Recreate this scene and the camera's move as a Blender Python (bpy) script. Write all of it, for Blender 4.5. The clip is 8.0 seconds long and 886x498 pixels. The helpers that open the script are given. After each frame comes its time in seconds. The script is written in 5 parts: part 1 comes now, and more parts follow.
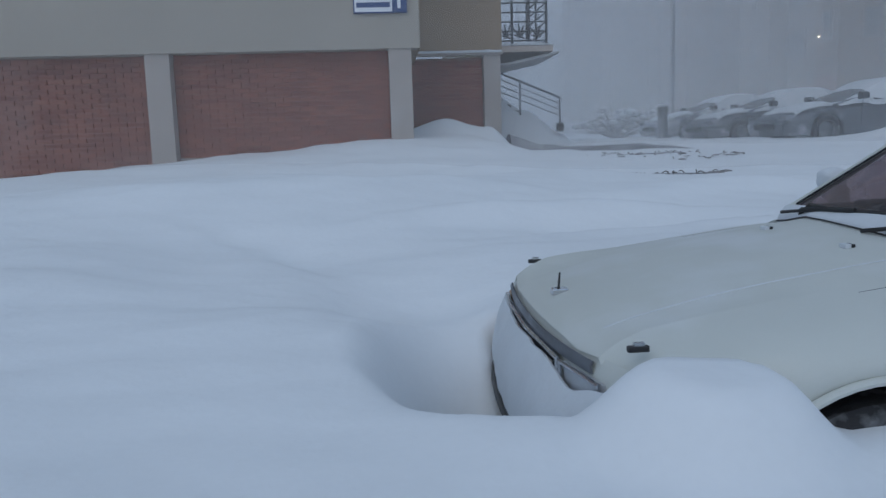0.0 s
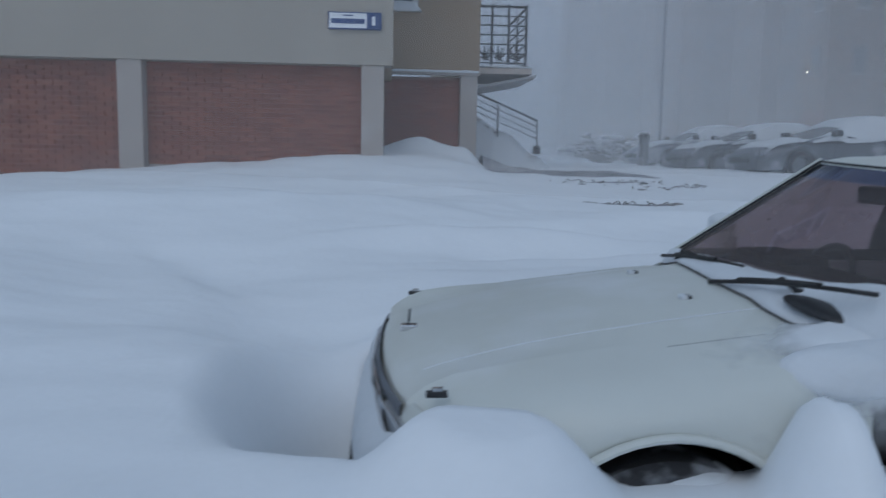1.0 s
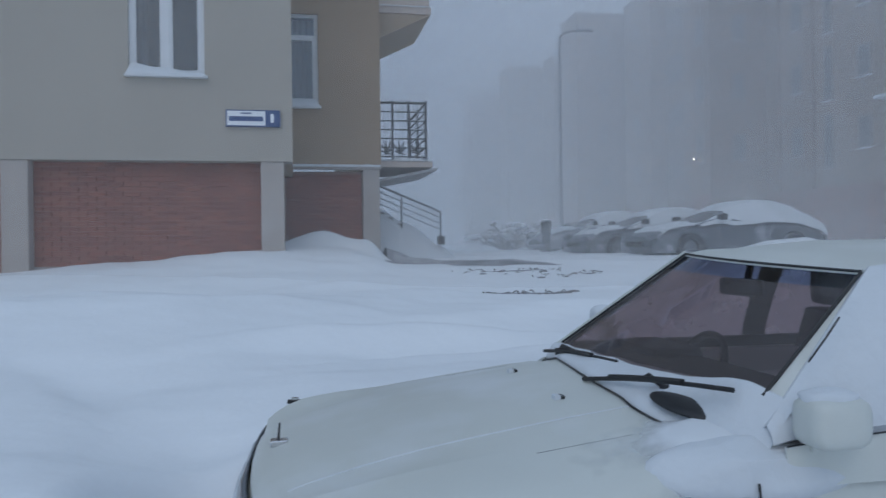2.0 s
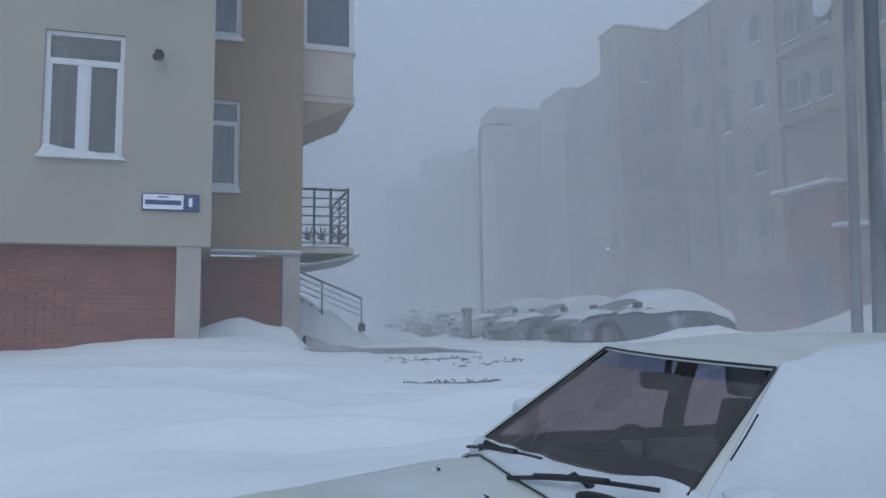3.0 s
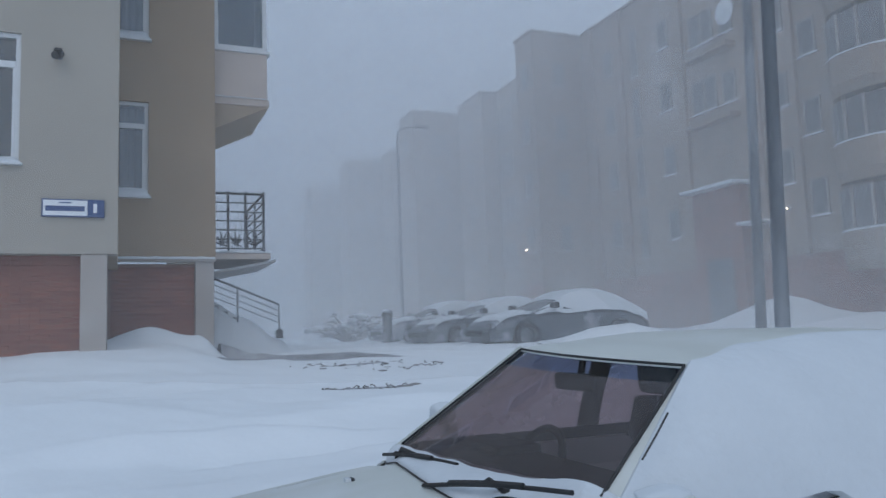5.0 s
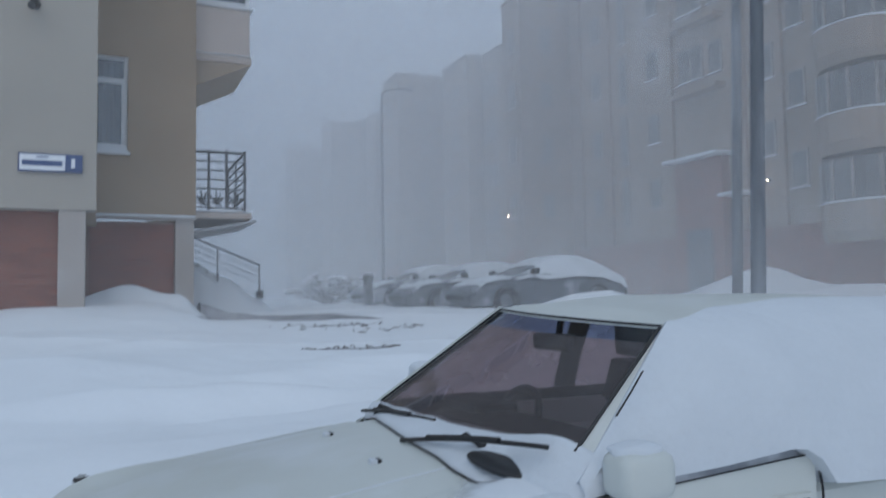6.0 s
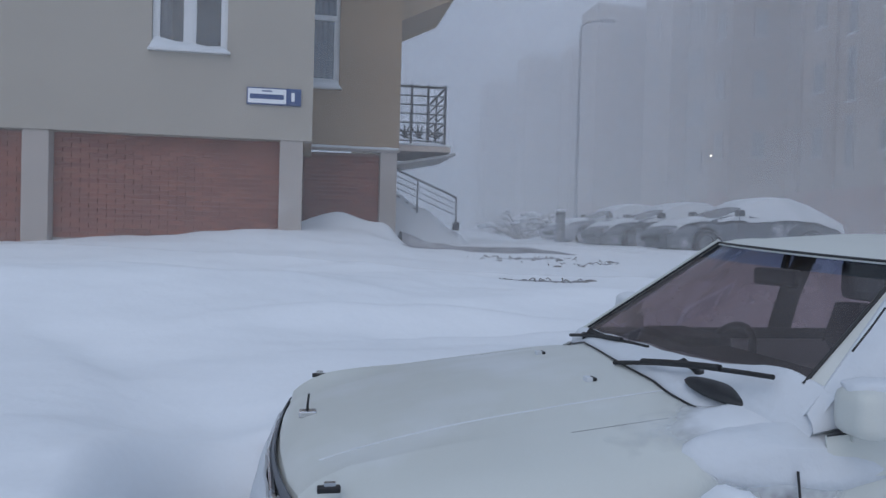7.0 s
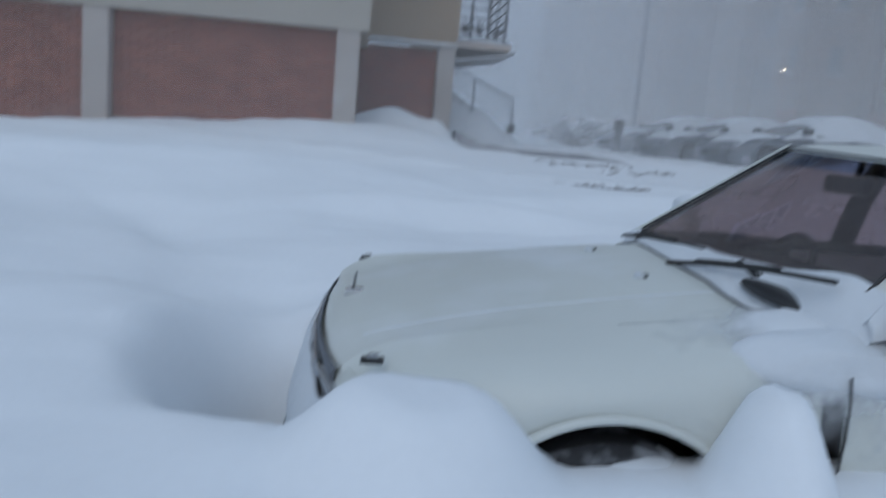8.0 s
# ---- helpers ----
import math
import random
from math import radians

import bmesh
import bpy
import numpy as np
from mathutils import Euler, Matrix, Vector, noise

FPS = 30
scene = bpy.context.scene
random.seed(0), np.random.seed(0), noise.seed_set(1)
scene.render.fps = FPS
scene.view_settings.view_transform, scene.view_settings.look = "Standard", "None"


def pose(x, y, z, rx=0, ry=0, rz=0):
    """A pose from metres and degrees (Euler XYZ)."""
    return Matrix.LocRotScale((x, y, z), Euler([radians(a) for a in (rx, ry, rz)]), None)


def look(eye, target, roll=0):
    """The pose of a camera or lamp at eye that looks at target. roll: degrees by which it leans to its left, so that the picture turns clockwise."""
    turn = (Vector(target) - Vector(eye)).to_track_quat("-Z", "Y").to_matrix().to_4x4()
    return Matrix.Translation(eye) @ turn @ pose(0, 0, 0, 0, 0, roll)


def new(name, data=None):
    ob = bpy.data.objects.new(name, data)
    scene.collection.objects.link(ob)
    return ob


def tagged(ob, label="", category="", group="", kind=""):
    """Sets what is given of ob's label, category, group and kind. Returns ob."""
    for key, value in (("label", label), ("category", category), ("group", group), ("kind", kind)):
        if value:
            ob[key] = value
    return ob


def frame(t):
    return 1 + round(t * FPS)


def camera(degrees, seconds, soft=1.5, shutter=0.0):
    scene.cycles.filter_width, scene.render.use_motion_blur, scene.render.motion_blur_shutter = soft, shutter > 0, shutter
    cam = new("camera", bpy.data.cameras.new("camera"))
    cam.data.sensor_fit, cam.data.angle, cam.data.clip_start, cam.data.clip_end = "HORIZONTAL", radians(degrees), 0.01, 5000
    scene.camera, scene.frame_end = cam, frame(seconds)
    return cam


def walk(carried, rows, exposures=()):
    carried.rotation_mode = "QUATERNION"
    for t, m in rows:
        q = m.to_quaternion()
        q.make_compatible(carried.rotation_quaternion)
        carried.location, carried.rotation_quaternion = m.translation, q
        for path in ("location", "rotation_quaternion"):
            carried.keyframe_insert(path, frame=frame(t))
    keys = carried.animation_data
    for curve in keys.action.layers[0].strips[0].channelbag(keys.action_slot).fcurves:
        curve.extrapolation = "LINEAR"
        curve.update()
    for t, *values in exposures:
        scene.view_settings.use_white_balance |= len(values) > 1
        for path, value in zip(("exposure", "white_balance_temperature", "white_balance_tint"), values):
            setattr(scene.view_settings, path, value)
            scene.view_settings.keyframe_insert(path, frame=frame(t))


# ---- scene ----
cam = camera(59.7, 8.0, soft=1.4, shutter=0.4)
PATH = [
    (0, (-0.597, -12.5, 1.561), (-0.461, -10.523, 1.287), -1.8),
    (0.3, (-0.482, -12.483, 1.566), (-0.379, -10.504, 1.299), -1.7),
    (0.5, (-0.396, -12.513, 1.577), (-0.339, -10.529, 1.335), 0.6),
    (0.6, (-0.352, -12.541, 1.579), (-0.301, -10.552, 1.374), 1.3),
    (1, (-0.135, -12.529, 1.621), (0.02, -10.549, 1.385), 1.0),
    (1.2, (-0.088, -12.504, 1.652), (0.122, -10.527, 1.434), 2.1),
    (1.5, (-0.017, -12.521, 1.648), (0.227, -10.536, 1.645), -0.1),
    (2, (0.007, -12.495, 1.669), (0.385, -10.531, 1.663), -0.7),
    (2.2, (0.018, -12.48, 1.68), (0.454, -10.529, 1.722), -1.2),
    (3.3, (0.007, -12.442, 1.697), (0.603, -10.547, 1.931), -0.1),
    (3.5, (0.017, -12.418, 1.699), (0.618, -10.525, 1.937), -0.0),
    (4, (0.029, -12.416, 1.701), (0.646, -10.53, 1.947), -0.5),
    (4.5, (0.029, -12.436, 1.693), (0.684, -10.562, 1.929), -0.5),
    (4.7, (0.037, -12.419, 1.701), (0.746, -10.563, 1.928), -1.4),
    (5.8, (0.078, -12.423, 1.69), (0.906, -10.613, 1.887), -1.8),
    (6, (0.05, -12.425, 1.68), (0.863, -10.603, 1.805), -1.0),
    (6.2, (0.005, -12.43, 1.678), (0.704, -10.557, 1.744), -1.4),
    (6.5, (-0.047, -12.461, 1.662), (0.429, -10.519, 1.678), -0.9),
    (7, (-0.066, -12.468, 1.635), (0.285, -10.499, 1.596), 1.5),
    (7.3, (-0.074, -12.477, 1.639), (0.285, -10.511, 1.585), 1.7),
    (7.5, (-0.055, -12.458, 1.63), (0.321, -10.495, 1.583), 2.1),
    (7.8, (-0.059, -12.454, 1.601), (0.282, -10.488, 1.469), 3.2),
    (8, (-0.066, -12.427, 1.573), (0.17, -10.463, 1.28), 4.8),
]
EXPOSURES = [(0.0, -0.3, 6440, 10), (1.0, -0.33, 6380, 10), (1.6, -0.27, 6370, 10), (2.0, -0.17, 6370, 10), (3.5, 0.0, 6430, 10), (6.0, -0.03, 6600, 10), (6.5, -0.03, 6640, 15), (7.5, -0.02, 6640, 15), (8.0, -0.08, 6480, 10)]
walk(cam, [(t, look(eye, target, roll)) for t, eye, target, roll in PATH], EXPOSURES)
scene.cycles.transparent_max_bounces = 64

# ---- sky and light ----
world = bpy.data.worlds.new("overcast_sky")
scene.world = world
world.use_nodes = True
wn, wl = world.node_tree.nodes, world.node_tree.links
sky = wn.new("ShaderNodeTexSky")
sky.sky_type = "NISHITA"
sky.sun_disc = False
sky.sun_elevation, sky.sun_rotation = radians(24), radians(200)
sky.air_density, sky.dust_density, sky.ozone_density = 1.0, 4.0, 2.0
cloud = wn.new("ShaderNodeMix")
cloud.data_type = "RGBA"
cloud.inputs["Factor"].default_value = 0.9
cloud.inputs["B"].default_value = (3.32, 4.75, 6.8, 1)
wl.new(sky.outputs["Color"], cloud.inputs["A"])
wl.new(cloud.outputs["Result"], wn["Background"].inputs["Color"])
wn["Background"].inputs["Strength"].default_value = 0.112

sun = new("sun", bpy.data.lights.new("sun", "SUN"))
sun.data.energy, sun.data.angle, sun.data.color = 0.4, radians(40), (1.0, 0.96, 0.9)
sun.matrix_world = look((0, 0, 30), (6, 14, 10))


# ---- materials ----
def material(name, color, rough=0.7, metal=0.0, vary=0.12, scale=3.0, fine=60.0, bump=0.0, bump_scale=40.0, stain=None, stain_amount=0.0,
             stain_scale=1.2, spec=0.5, per_object=0.0, stretch=(1, 1, 1)):
    """A node material: base colour with variation at two scales, stains of their own shape and fine relief."""
    m = bpy.data.materials.new(name)
    m.use_nodes = True
    n, l = m.node_tree.nodes, m.node_tree.links
    b = n["Principled BSDF"]
    b.inputs["Roughness"].default_value, b.inputs["Metallic"].default_value = rough, metal
    b.inputs["Specular IOR Level"].default_value = spec
    co = n.new("ShaderNodeTexCoord")
    mp = n.new("ShaderNodeMapping")
    mp.inputs["Scale"].default_value = stretch
    l.new(co.outputs["Object"], mp.inputs["Vector"])

    def tex(s, d=4.0):
        t = n.new("ShaderNodeTexNoise")
        t.inputs["Scale"].default_value, t.inputs["Detail"].default_value = s, d
        l.new(mp.outputs["Vector"], t.inputs["Vector"])
        return t.outputs["Fac"]

    def mixed(fac, a, c, kind="MIX"):
        x = n.new("ShaderNodeMix")
        x.data_type, x.blend_type = "RGBA", kind
        for sock, v in (("Factor", fac), ("A", a), ("B", c)):
            if isinstance(v, bpy.types.NodeSocket):
                l.new(v, x.inputs[sock])
            else:
                x.inputs[sock].default_value = v
        return x.outputs["Result"]

    def ramp(fac, lo, hi):
        r = n.new("ShaderNodeMapRange")
        r.inputs["From Min"].default_value, r.inputs["From Max"].default_value = lo, hi
        l.new(fac, r.inputs["Value"])
        return r.outputs["Result"]

    dark = tuple(c * (1 - vary) for c in color) + (1,)
    lite = tuple(min(1, c * (1 + vary)) for c in color) + (1,)
    col = mixed(ramp(tex(scale), 0.3, 0.7), dark, lite)
    grain = mixed(ramp(tex(fine, 2.0), 0.3, 0.7), (1 - vary * 0.6,) * 3 + (1,), (1, 1, 1, 1))
    col = mixed(1.0, col, grain, "MULTIPLY")
    if stain:
        st = n.new("ShaderNodeMath")
        st.operation = "MULTIPLY"
        l.new(ramp(tex(stain_scale, 6.0), 0.52, 0.72), st.inputs[0])
        st.inputs[1].default_value = stain_amount
        col = mixed(st.outputs[0], col, (*stain, 1))
    if per_object:
        info = n.new("ShaderNodeObjectInfo")
        geo = n.new("ShaderNodeNewGeometry")
        add = n.new("ShaderNodeMath")
        add.operation = "ADD"
        l.new(info.outputs["Random"], add.inputs[0])
        l.new(geo.outputs["Random Per Island"], add.inputs[1])
        fr = n.new("ShaderNodeMath")
        fr.operation = "FRACT"
        l.new(add.outputs[0], fr.inputs[0])
        tone = mixed(fr.outputs[0], (1 - per_object,) * 3 + (1,), (1 + per_object * 0.6,) * 3 + (1,))
        col = mixed(1.0, col, tone, "MULTIPLY")
    l.new(col, b.inputs["Base Color"])
    if bump:
        bp = n.new("ShaderNodeBump")
        bp.inputs["Strength"].default_value, bp.inputs["Distance"].default_value = bump, 0.02
        l.new(tex(bump_scale, 5.0), bp.inputs["Height"])
        l.new(bp.outputs["Normal"], b.inputs["Normal"])
    return m


def glass(name, tint, gloss=0.08, rough=0.03, frost=0.0, frost_color=(0.75, 0.78, 0.82)):
    """Thin pane: tinted see-through mixed with a mirror gloss, and frost in patches."""
    m = bpy.data.materials.new(name)
    m.use_nodes = True
    n, l = m.node_tree.nodes, m.node_tree.links
    n.remove(n["Principled BSDF"])
    tr, gl, df = n.new("ShaderNodeBsdfTransparent"), n.new("ShaderNodeBsdfGlossy"), n.new("ShaderNodeBsdfDiffuse")
    tr.inputs["Color"].default_value = (*tint, 1)
    gl.inputs["Roughness"].default_value = rough
    df.inputs["Color"].default_value = (*frost_color, 1)
    fres = n.new("ShaderNodeFresnel")
    fres.inputs["IOR"].default_value = 1.0 + gloss * 5
    a = n.new("ShaderNodeMixShader")
    l.new(fres.outputs[0], a.inputs[0])
    l.new(tr.outputs[0], a.inputs[1])
    l.new(gl.outputs[0], a.inputs[2])
    b = n.new("ShaderNodeMixShader")
    co, nz = n.new("ShaderNodeTexCoord"), n.new("ShaderNodeTexNoise")
    nz.inputs["Scale"].default_value, nz.inputs["Detail"].default_value = 4.0, 6.0
    l.new(co.outputs["Object"], nz.inputs["Vector"])
    mr = n.new("ShaderNodeMapRange")
    mr.inputs["From Min"].default_value, mr.inputs["From Max"].default_value = 0.25, 0.8
    mr.inputs["To Min"].default_value, mr.inputs["To Max"].default_value = frost * 0.7, min(1, frost * 1.3)
    l.new(nz.outputs["Fac"], mr.inputs["Value"])
    l.new(mr.outputs["Result"], b.inputs[0])
    l.new(a.outputs[0], b.inputs[1])
    l.new(df.outputs[0], b.inputs[2])
    l.new(b.outputs[0], n["Material Output"].inputs["Surface"])
    return m


def glowing(name, color, strength):
    m = bpy.data.materials.new(name)
    m.use_nodes = True
    b = m.node_tree.nodes["Principled BSDF"]
    b.inputs["Emission Color"].default_value, b.inputs["Emission Strength"].default_value = (*color, 1), strength
    return m


def veil_material(name, opacity):
    """Wind-blown snow in the air: mostly see-through, the rest scatters light on both sides, in uneven streaks."""
    m = bpy.data.materials.new(name)
    m.use_nodes = True
    n, l = m.node_tree.nodes, m.node_tree.links
    n.remove(n["Principled BSDF"])
    tr, df, tl = n.new("ShaderNodeBsdfTransparent"), n.new("ShaderNodeBsdfDiffuse"), n.new("ShaderNodeBsdfTranslucent")
    for s in (df, tl):
        s.inputs["Color"].default_value = (0.985, 0.985, 0.99, 1)
    both, out = n.new("ShaderNodeMixShader"), n.new("ShaderNodeMixShader")
    l.new(df.outputs[0], both.inputs[1])
    l.new(tl.outputs[0], both.inputs[2])
    co, mp, nz, mr = n.new("ShaderNodeTexCoord"), n.new("ShaderNodeMapping"), n.new("ShaderNodeTexNoise"), n.new("ShaderNodeMapRange")
    mp.inputs["Scale"].default_value = (0.05, 0.05, 0.11)
    nz.inputs["Scale"].default_value, nz.inputs["Detail"].default_value = 1.0, 3.0
    l.new(co.outputs["Object"], mp.inputs["Vector"])
    l.new(mp.outputs["Vector"], nz.inputs["Vector"])
    mr.inputs["From Min"].default_value, mr.inputs["From Max"].default_value = 0.3, 0.7
    mr.inputs["To Min"].default_value, mr.inputs["To Max"].default_value = opacity * 0.6, opacity * 1.4
    l.new(nz.outputs["Fac"], mr.inputs["Value"])
    # thicker close over the ground
    xyz, low, ad, mu = n.new("ShaderNodeSeparateXYZ"), n.new("ShaderNodeMapRange"), n.new("ShaderNodeMath"), n.new("ShaderNodeMath")
    l.new(co.outputs["Object"], xyz.inputs[0])
    l.new(xyz.outputs["Z"], low.inputs["Value"])
    low.interpolation_type = "SMOOTHSTEP"
    low.inputs["From Min"].default_value, low.inputs["From Max"].default_value = 1.2, 5.0
    low.inputs["To Min"].default_value, low.inputs["To Max"].default_value = opacity * 0.25, 0.0
    ad.operation, mu.operation, mu.use_clamp = "ADD", "MULTIPLY", True
    mu.inputs[1].default_value = 1.0
    l.new(mr.outputs["Result"], ad.inputs[0])
    l.new(low.outputs["Result"], ad.inputs[1])
    l.new(ad.outputs[0], mu.inputs[0])
    l.new(mu.outputs[0], out.inputs[0])
    l.new(tr.outputs[0], out.inputs[1])
    l.new(both.outputs[0], out.inputs[2])
    l.new(out.outputs[0], n["Material Output"].inputs["Surface"])
    return m


def dusting(name):
    """Thin snow that lets the paint show where it lies thinnest; its cover is stored on the mesh."""
    m = bpy.data.materials.new(name)
    m.use_nodes = True
    n, l = m.node_tree.nodes, m.node_tree.links
    b = n["Principled BSDF"]
    b.inputs["Base Color"].default_value, b.inputs["Roughness"].default_value = (0.70, 0.72, 0.74, 1), 0.85
    at, co, nz, ad, mr, mx, tr = (n.new("ShaderNode" + k) for k in ("Attribute", "TexCoord", "TexNoise", "Math", "MapRange", "MixShader", "BsdfTransparent"))
    at.attribute_name = "cover"
    nz.inputs["Scale"].default_value, nz.inputs["Detail"].default_value = 9.0, 4.0
    l.new(co.outputs["Object"], nz.inputs["Vector"])
    l.new(at.outputs["Fac"], ad.inputs[0])
    l.new(nz.outputs["Fac"], ad.inputs[1])
    mr.interpolation_type = "SMOOTHSTEP"
    mr.inputs["From Min"].default_value, mr.inputs["From Max"].default_value = 0.50, 1.22
    l.new(ad.outputs[0], mr.inputs["Value"])
    l.new(mr.outputs["Result"], mx.inputs[0])
    l.new(tr.outputs[0], mx.inputs[1])
    l.new(b.outputs[0], mx.inputs[2])
    l.new(mx.outputs[0], n["Material Output"].inputs["Surface"])
    return m


DUSTING = dusting("snow_dusting")
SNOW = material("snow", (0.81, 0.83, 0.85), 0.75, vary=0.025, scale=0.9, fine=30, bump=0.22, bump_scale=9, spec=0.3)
# snow off the ground: its lower brightness is put into the base colour
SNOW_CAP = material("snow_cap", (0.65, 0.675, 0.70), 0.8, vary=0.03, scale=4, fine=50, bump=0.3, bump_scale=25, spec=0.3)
# dark grey with paler patches, for the strips and the bank
DARK_PATCH = material("dark_patch", (0.27, 0.27, 0.285), 0.6, vary=0.3, scale=2.0, fine=18, stain=(0.75, 0.77, 0.8), stain_amount=0.4, stain_scale=1.6, bump=0.4, bump_scale=6)
PLASTER = material("beige_plaster", (0.41, 0.37, 0.315), 0.9, vary=0.05, scale=0.6, fine=90, bump=0.25, bump_scale=120, stain=(0.36, 0.33, 0.30), stain_amount=0.2, stain_scale=0.5)
OCHRE = material("ochre_plaster", (0.365, 0.275, 0.195), 0.9, vary=0.06, scale=0.7, fine=90, bump=0.25, bump_scale=120, stain=(0.30, 0.23, 0.17), stain_amount=0.2, stain_scale=0.6)
PINK = material("pinkish_panel", (0.55, 0.46, 0.40), 0.85, vary=0.05, fine=80, bump=0.1)
PILLAR = material("pillar_plaster", (0.44, 0.39, 0.35), 0.9, vary=0.06, scale=1.5, fine=80, bump=0.25, bump_scale=110, stain=(0.7, 0.7, 0.72), stain_amount=0.3, stain_scale=1.1)
BRICK = material("red_brick", (0.30, 0.12, 0.085), 0.9, vary=0.16, scale=5, fine=50, bump=0.4, bump_scale=60, per_object=0.2, stain=(0.6, 0.5, 0.47), stain_amount=0.22, stain_scale=0.8)
MORTAR = material("mortar", (0.33, 0.19, 0.15), 0.95, vary=0.12, fine=120, bump=0.4, bump_scale=100)
# far frames toned towards the wall: haze put into their colour
FAR_FRAME = material("hazed_window_frame", (0.32, 0.285, 0.26), 0.6, vary=0.1)
UPVC = material("white_window_frame", (0.66, 0.67, 0.68), 0.4, vary=0.03, fine=30)
# unlit rooms: their dimness is put into the wall colour
ROOM = material("room_painted_dim", (0.065, 0.115, 0.165), 0.9, vary=0.3, scale=1.5)
CURTAIN = material("curtain_cloth", (0.42, 0.45, 0.49), 0.95, vary=0.1, scale=2, stretch=(4, 1, 0.5))
PANE = glass("window_glass", (0.55, 0.64, 0.72), 0.19, 0.02, frost=0.04, frost_color=(0.4, 0.46, 0.52))
SIGN_W = material("sign_white", (0.82, 0.83, 0.85), 0.35, vary=0.02)
SIGN_B = material("sign_blue", (0.03, 0.07, 0.20), 0.35, vary=0.05)
IRON = material("black_iron", (0.035, 0.036, 0.04), 0.55, metal=0.4, vary=0.25, fine=60)
STEEL = material("painted_steel", (0.16, 0.17, 0.19), 0.55, metal=0.3, vary=0.2, fine=60, stain=(0.7, 0.72, 0.75), stain_amount=0.4, stain_scale=3)
CONCRETE = material("concrete", (0.34, 0.34, 0.34), 0.9, vary=0.1, fine=70, bump=0.3, bump_scale=60, stain=(0.7, 0.72, 0.75), stain_amount=0.35)
POLE_METAL = material("grey_pole", (0.085, 0.098, 0.115), 0.65, vary=0.14, scale=1.0, fine=40, stain=(0.62, 0.64, 0.68), stain_amount=0.3, stain_scale=1.4, stretch=(1, 1, 0.25))
CREAM = material("cream_car_paint", (0.60, 0.615, 0.575), 0.42, vary=0.03, scale=1.5, fine=200, spec=0.5, stain=(0.70, 0.72, 0.73), stain_amount=0.6, stain_scale=2.3)
TRIM = material("black_trim", (0.022, 0.022, 0.024), 0.5, vary=0.2, fine=80)
RUBBER = material("tyre_rubber", (0.03, 0.03, 0.033), 0.85, vary=0.25, fine=70, bump=0.3, bump_scale=90, stain=(0.6, 0.62, 0.65), stain_amount=0.6, stain_scale=7)
CHROME = material("worn_chrome", (0.62, 0.63, 0.65), 0.22, metal=1.0, vary=0.1, fine=40)
LENS = material("lamp_lens", (0.52, 0.54, 0.57), 0.15, vary=0.12, fine=30)
AMBER = material("amber_lens", (0.40, 0.22, 0.10), 0.2, vary=0.1)
CABIN = material("dark_cabin_plastic", (0.045, 0.043, 0.045), 0.75, vary=0.2, fine=50)
FABRIC = material("grey_seat_fabric", (0.07, 0.065, 0.07), 0.95, vary=0.2, fine=120, bump=0.4, bump_scale=150)
# the grey frost film also carries the screen's pale reflection as colour
SCREEN = glass("tinted_windscreen", (0.56, 0.46, 0.475), 0.085, 0.02, frost=0.18, frost_color=(0.36, 0.335, 0.35))
SHADE = glass("blue_shade_band", (0.32, 0.42, 0.60), 0.085, 0.02)
CABIN_GLASS = glass("frosted_side_glass", (0.66, 0.57, 0.60), 0.08, 0.05, frost=0.30, frost_color=(0.60, 0.50, 0.53))
RIME = material("rime_on_glass", (0.36, 0.38, 0.41), 0.6, vary=0.25, scale=9, fine=70, stain=(0.66, 0.68, 0.71), stain_amount=0.7, stain_scale=11)
# grey paint made lighter to include the haze in front of the cars
GREY_PAINT = material("hazed_grey_car_paint", (0.115, 0.125, 0.145), 0.35, metal=0.3, vary=0.15, fine=120, stain=(0.70, 0.72, 0.76), stain_amount=0.5, stain_scale=2.4)
SILVER_PAINT = material("silver_car_paint", (0.30, 0.32, 0.35), 0.35, metal=0.4, vary=0.12, fine=120, stain=(0.70, 0.72, 0.76), stain_amount=0.6, stain_scale=2.0)
FAR_GLASS = material("far_window_glass", (0.085, 0.09, 0.10), 0.12, vary=0.35, scale=0.4)
# far panes kept near the facade's tone, haze included in the colour
HAZED_PANE = material("hazed_far_pane", (0.15, 0.142, 0.142), 0.4, vary=0.3, scale=1.1, fine=8)
FACADE = material("facade_beige", (0.315, 0.245, 0.20), 0.9, vary=0.14, scale=0.35, fine=6, stain=(0.46, 0.44, 0.43), stain_amount=0.5, stain_scale=0.42, stretch=(1, 1, 0.45))
FACADE_B = material("facade_ochre", (0.275, 0.205, 0.165), 0.9, vary=0.14, scale=0.35, fine=6, stain=(0.40, 0.37, 0.36), stain_amount=0.5, stain_scale=0.5, stretch=(1, 1, 0.45))
FAR_BRICK = material("facade_brick", (0.24, 0.11, 0.085), 0.9, vary=0.15, scale=0.8, fine=25)
TWIG = material("dry_twig", (0.25, 0.235, 0.23), 0.9, vary=0.3)
WARM = glowing("lit_bulb", (1.0, 0.74, 0.48), 45.0)


# ---- mesh helpers ----
def mesh_of(bm, name, mat, smooth=False, bevel=0.0):
    if bevel:
        bmesh.ops.bevel(bm, geom=bm.edges[:], offset=bevel, segments=2, affect="EDGES", profile=0.6)
    bmesh.ops.recalc_face_normals(bm, faces=bm.faces[:])
    me = bpy.data.meshes.new(name)
    bm.to_mesh(me)
    bm.free()
    for k in (mat if isinstance(mat, (list, tuple)) else [mat]):
        me.materials.append(k)
    if smooth:
        me.polygons.foreach_set("use_smooth", [True] * len(me.polygons))
        me.set_sharp_from_angle(angle=radians(38))
    return me


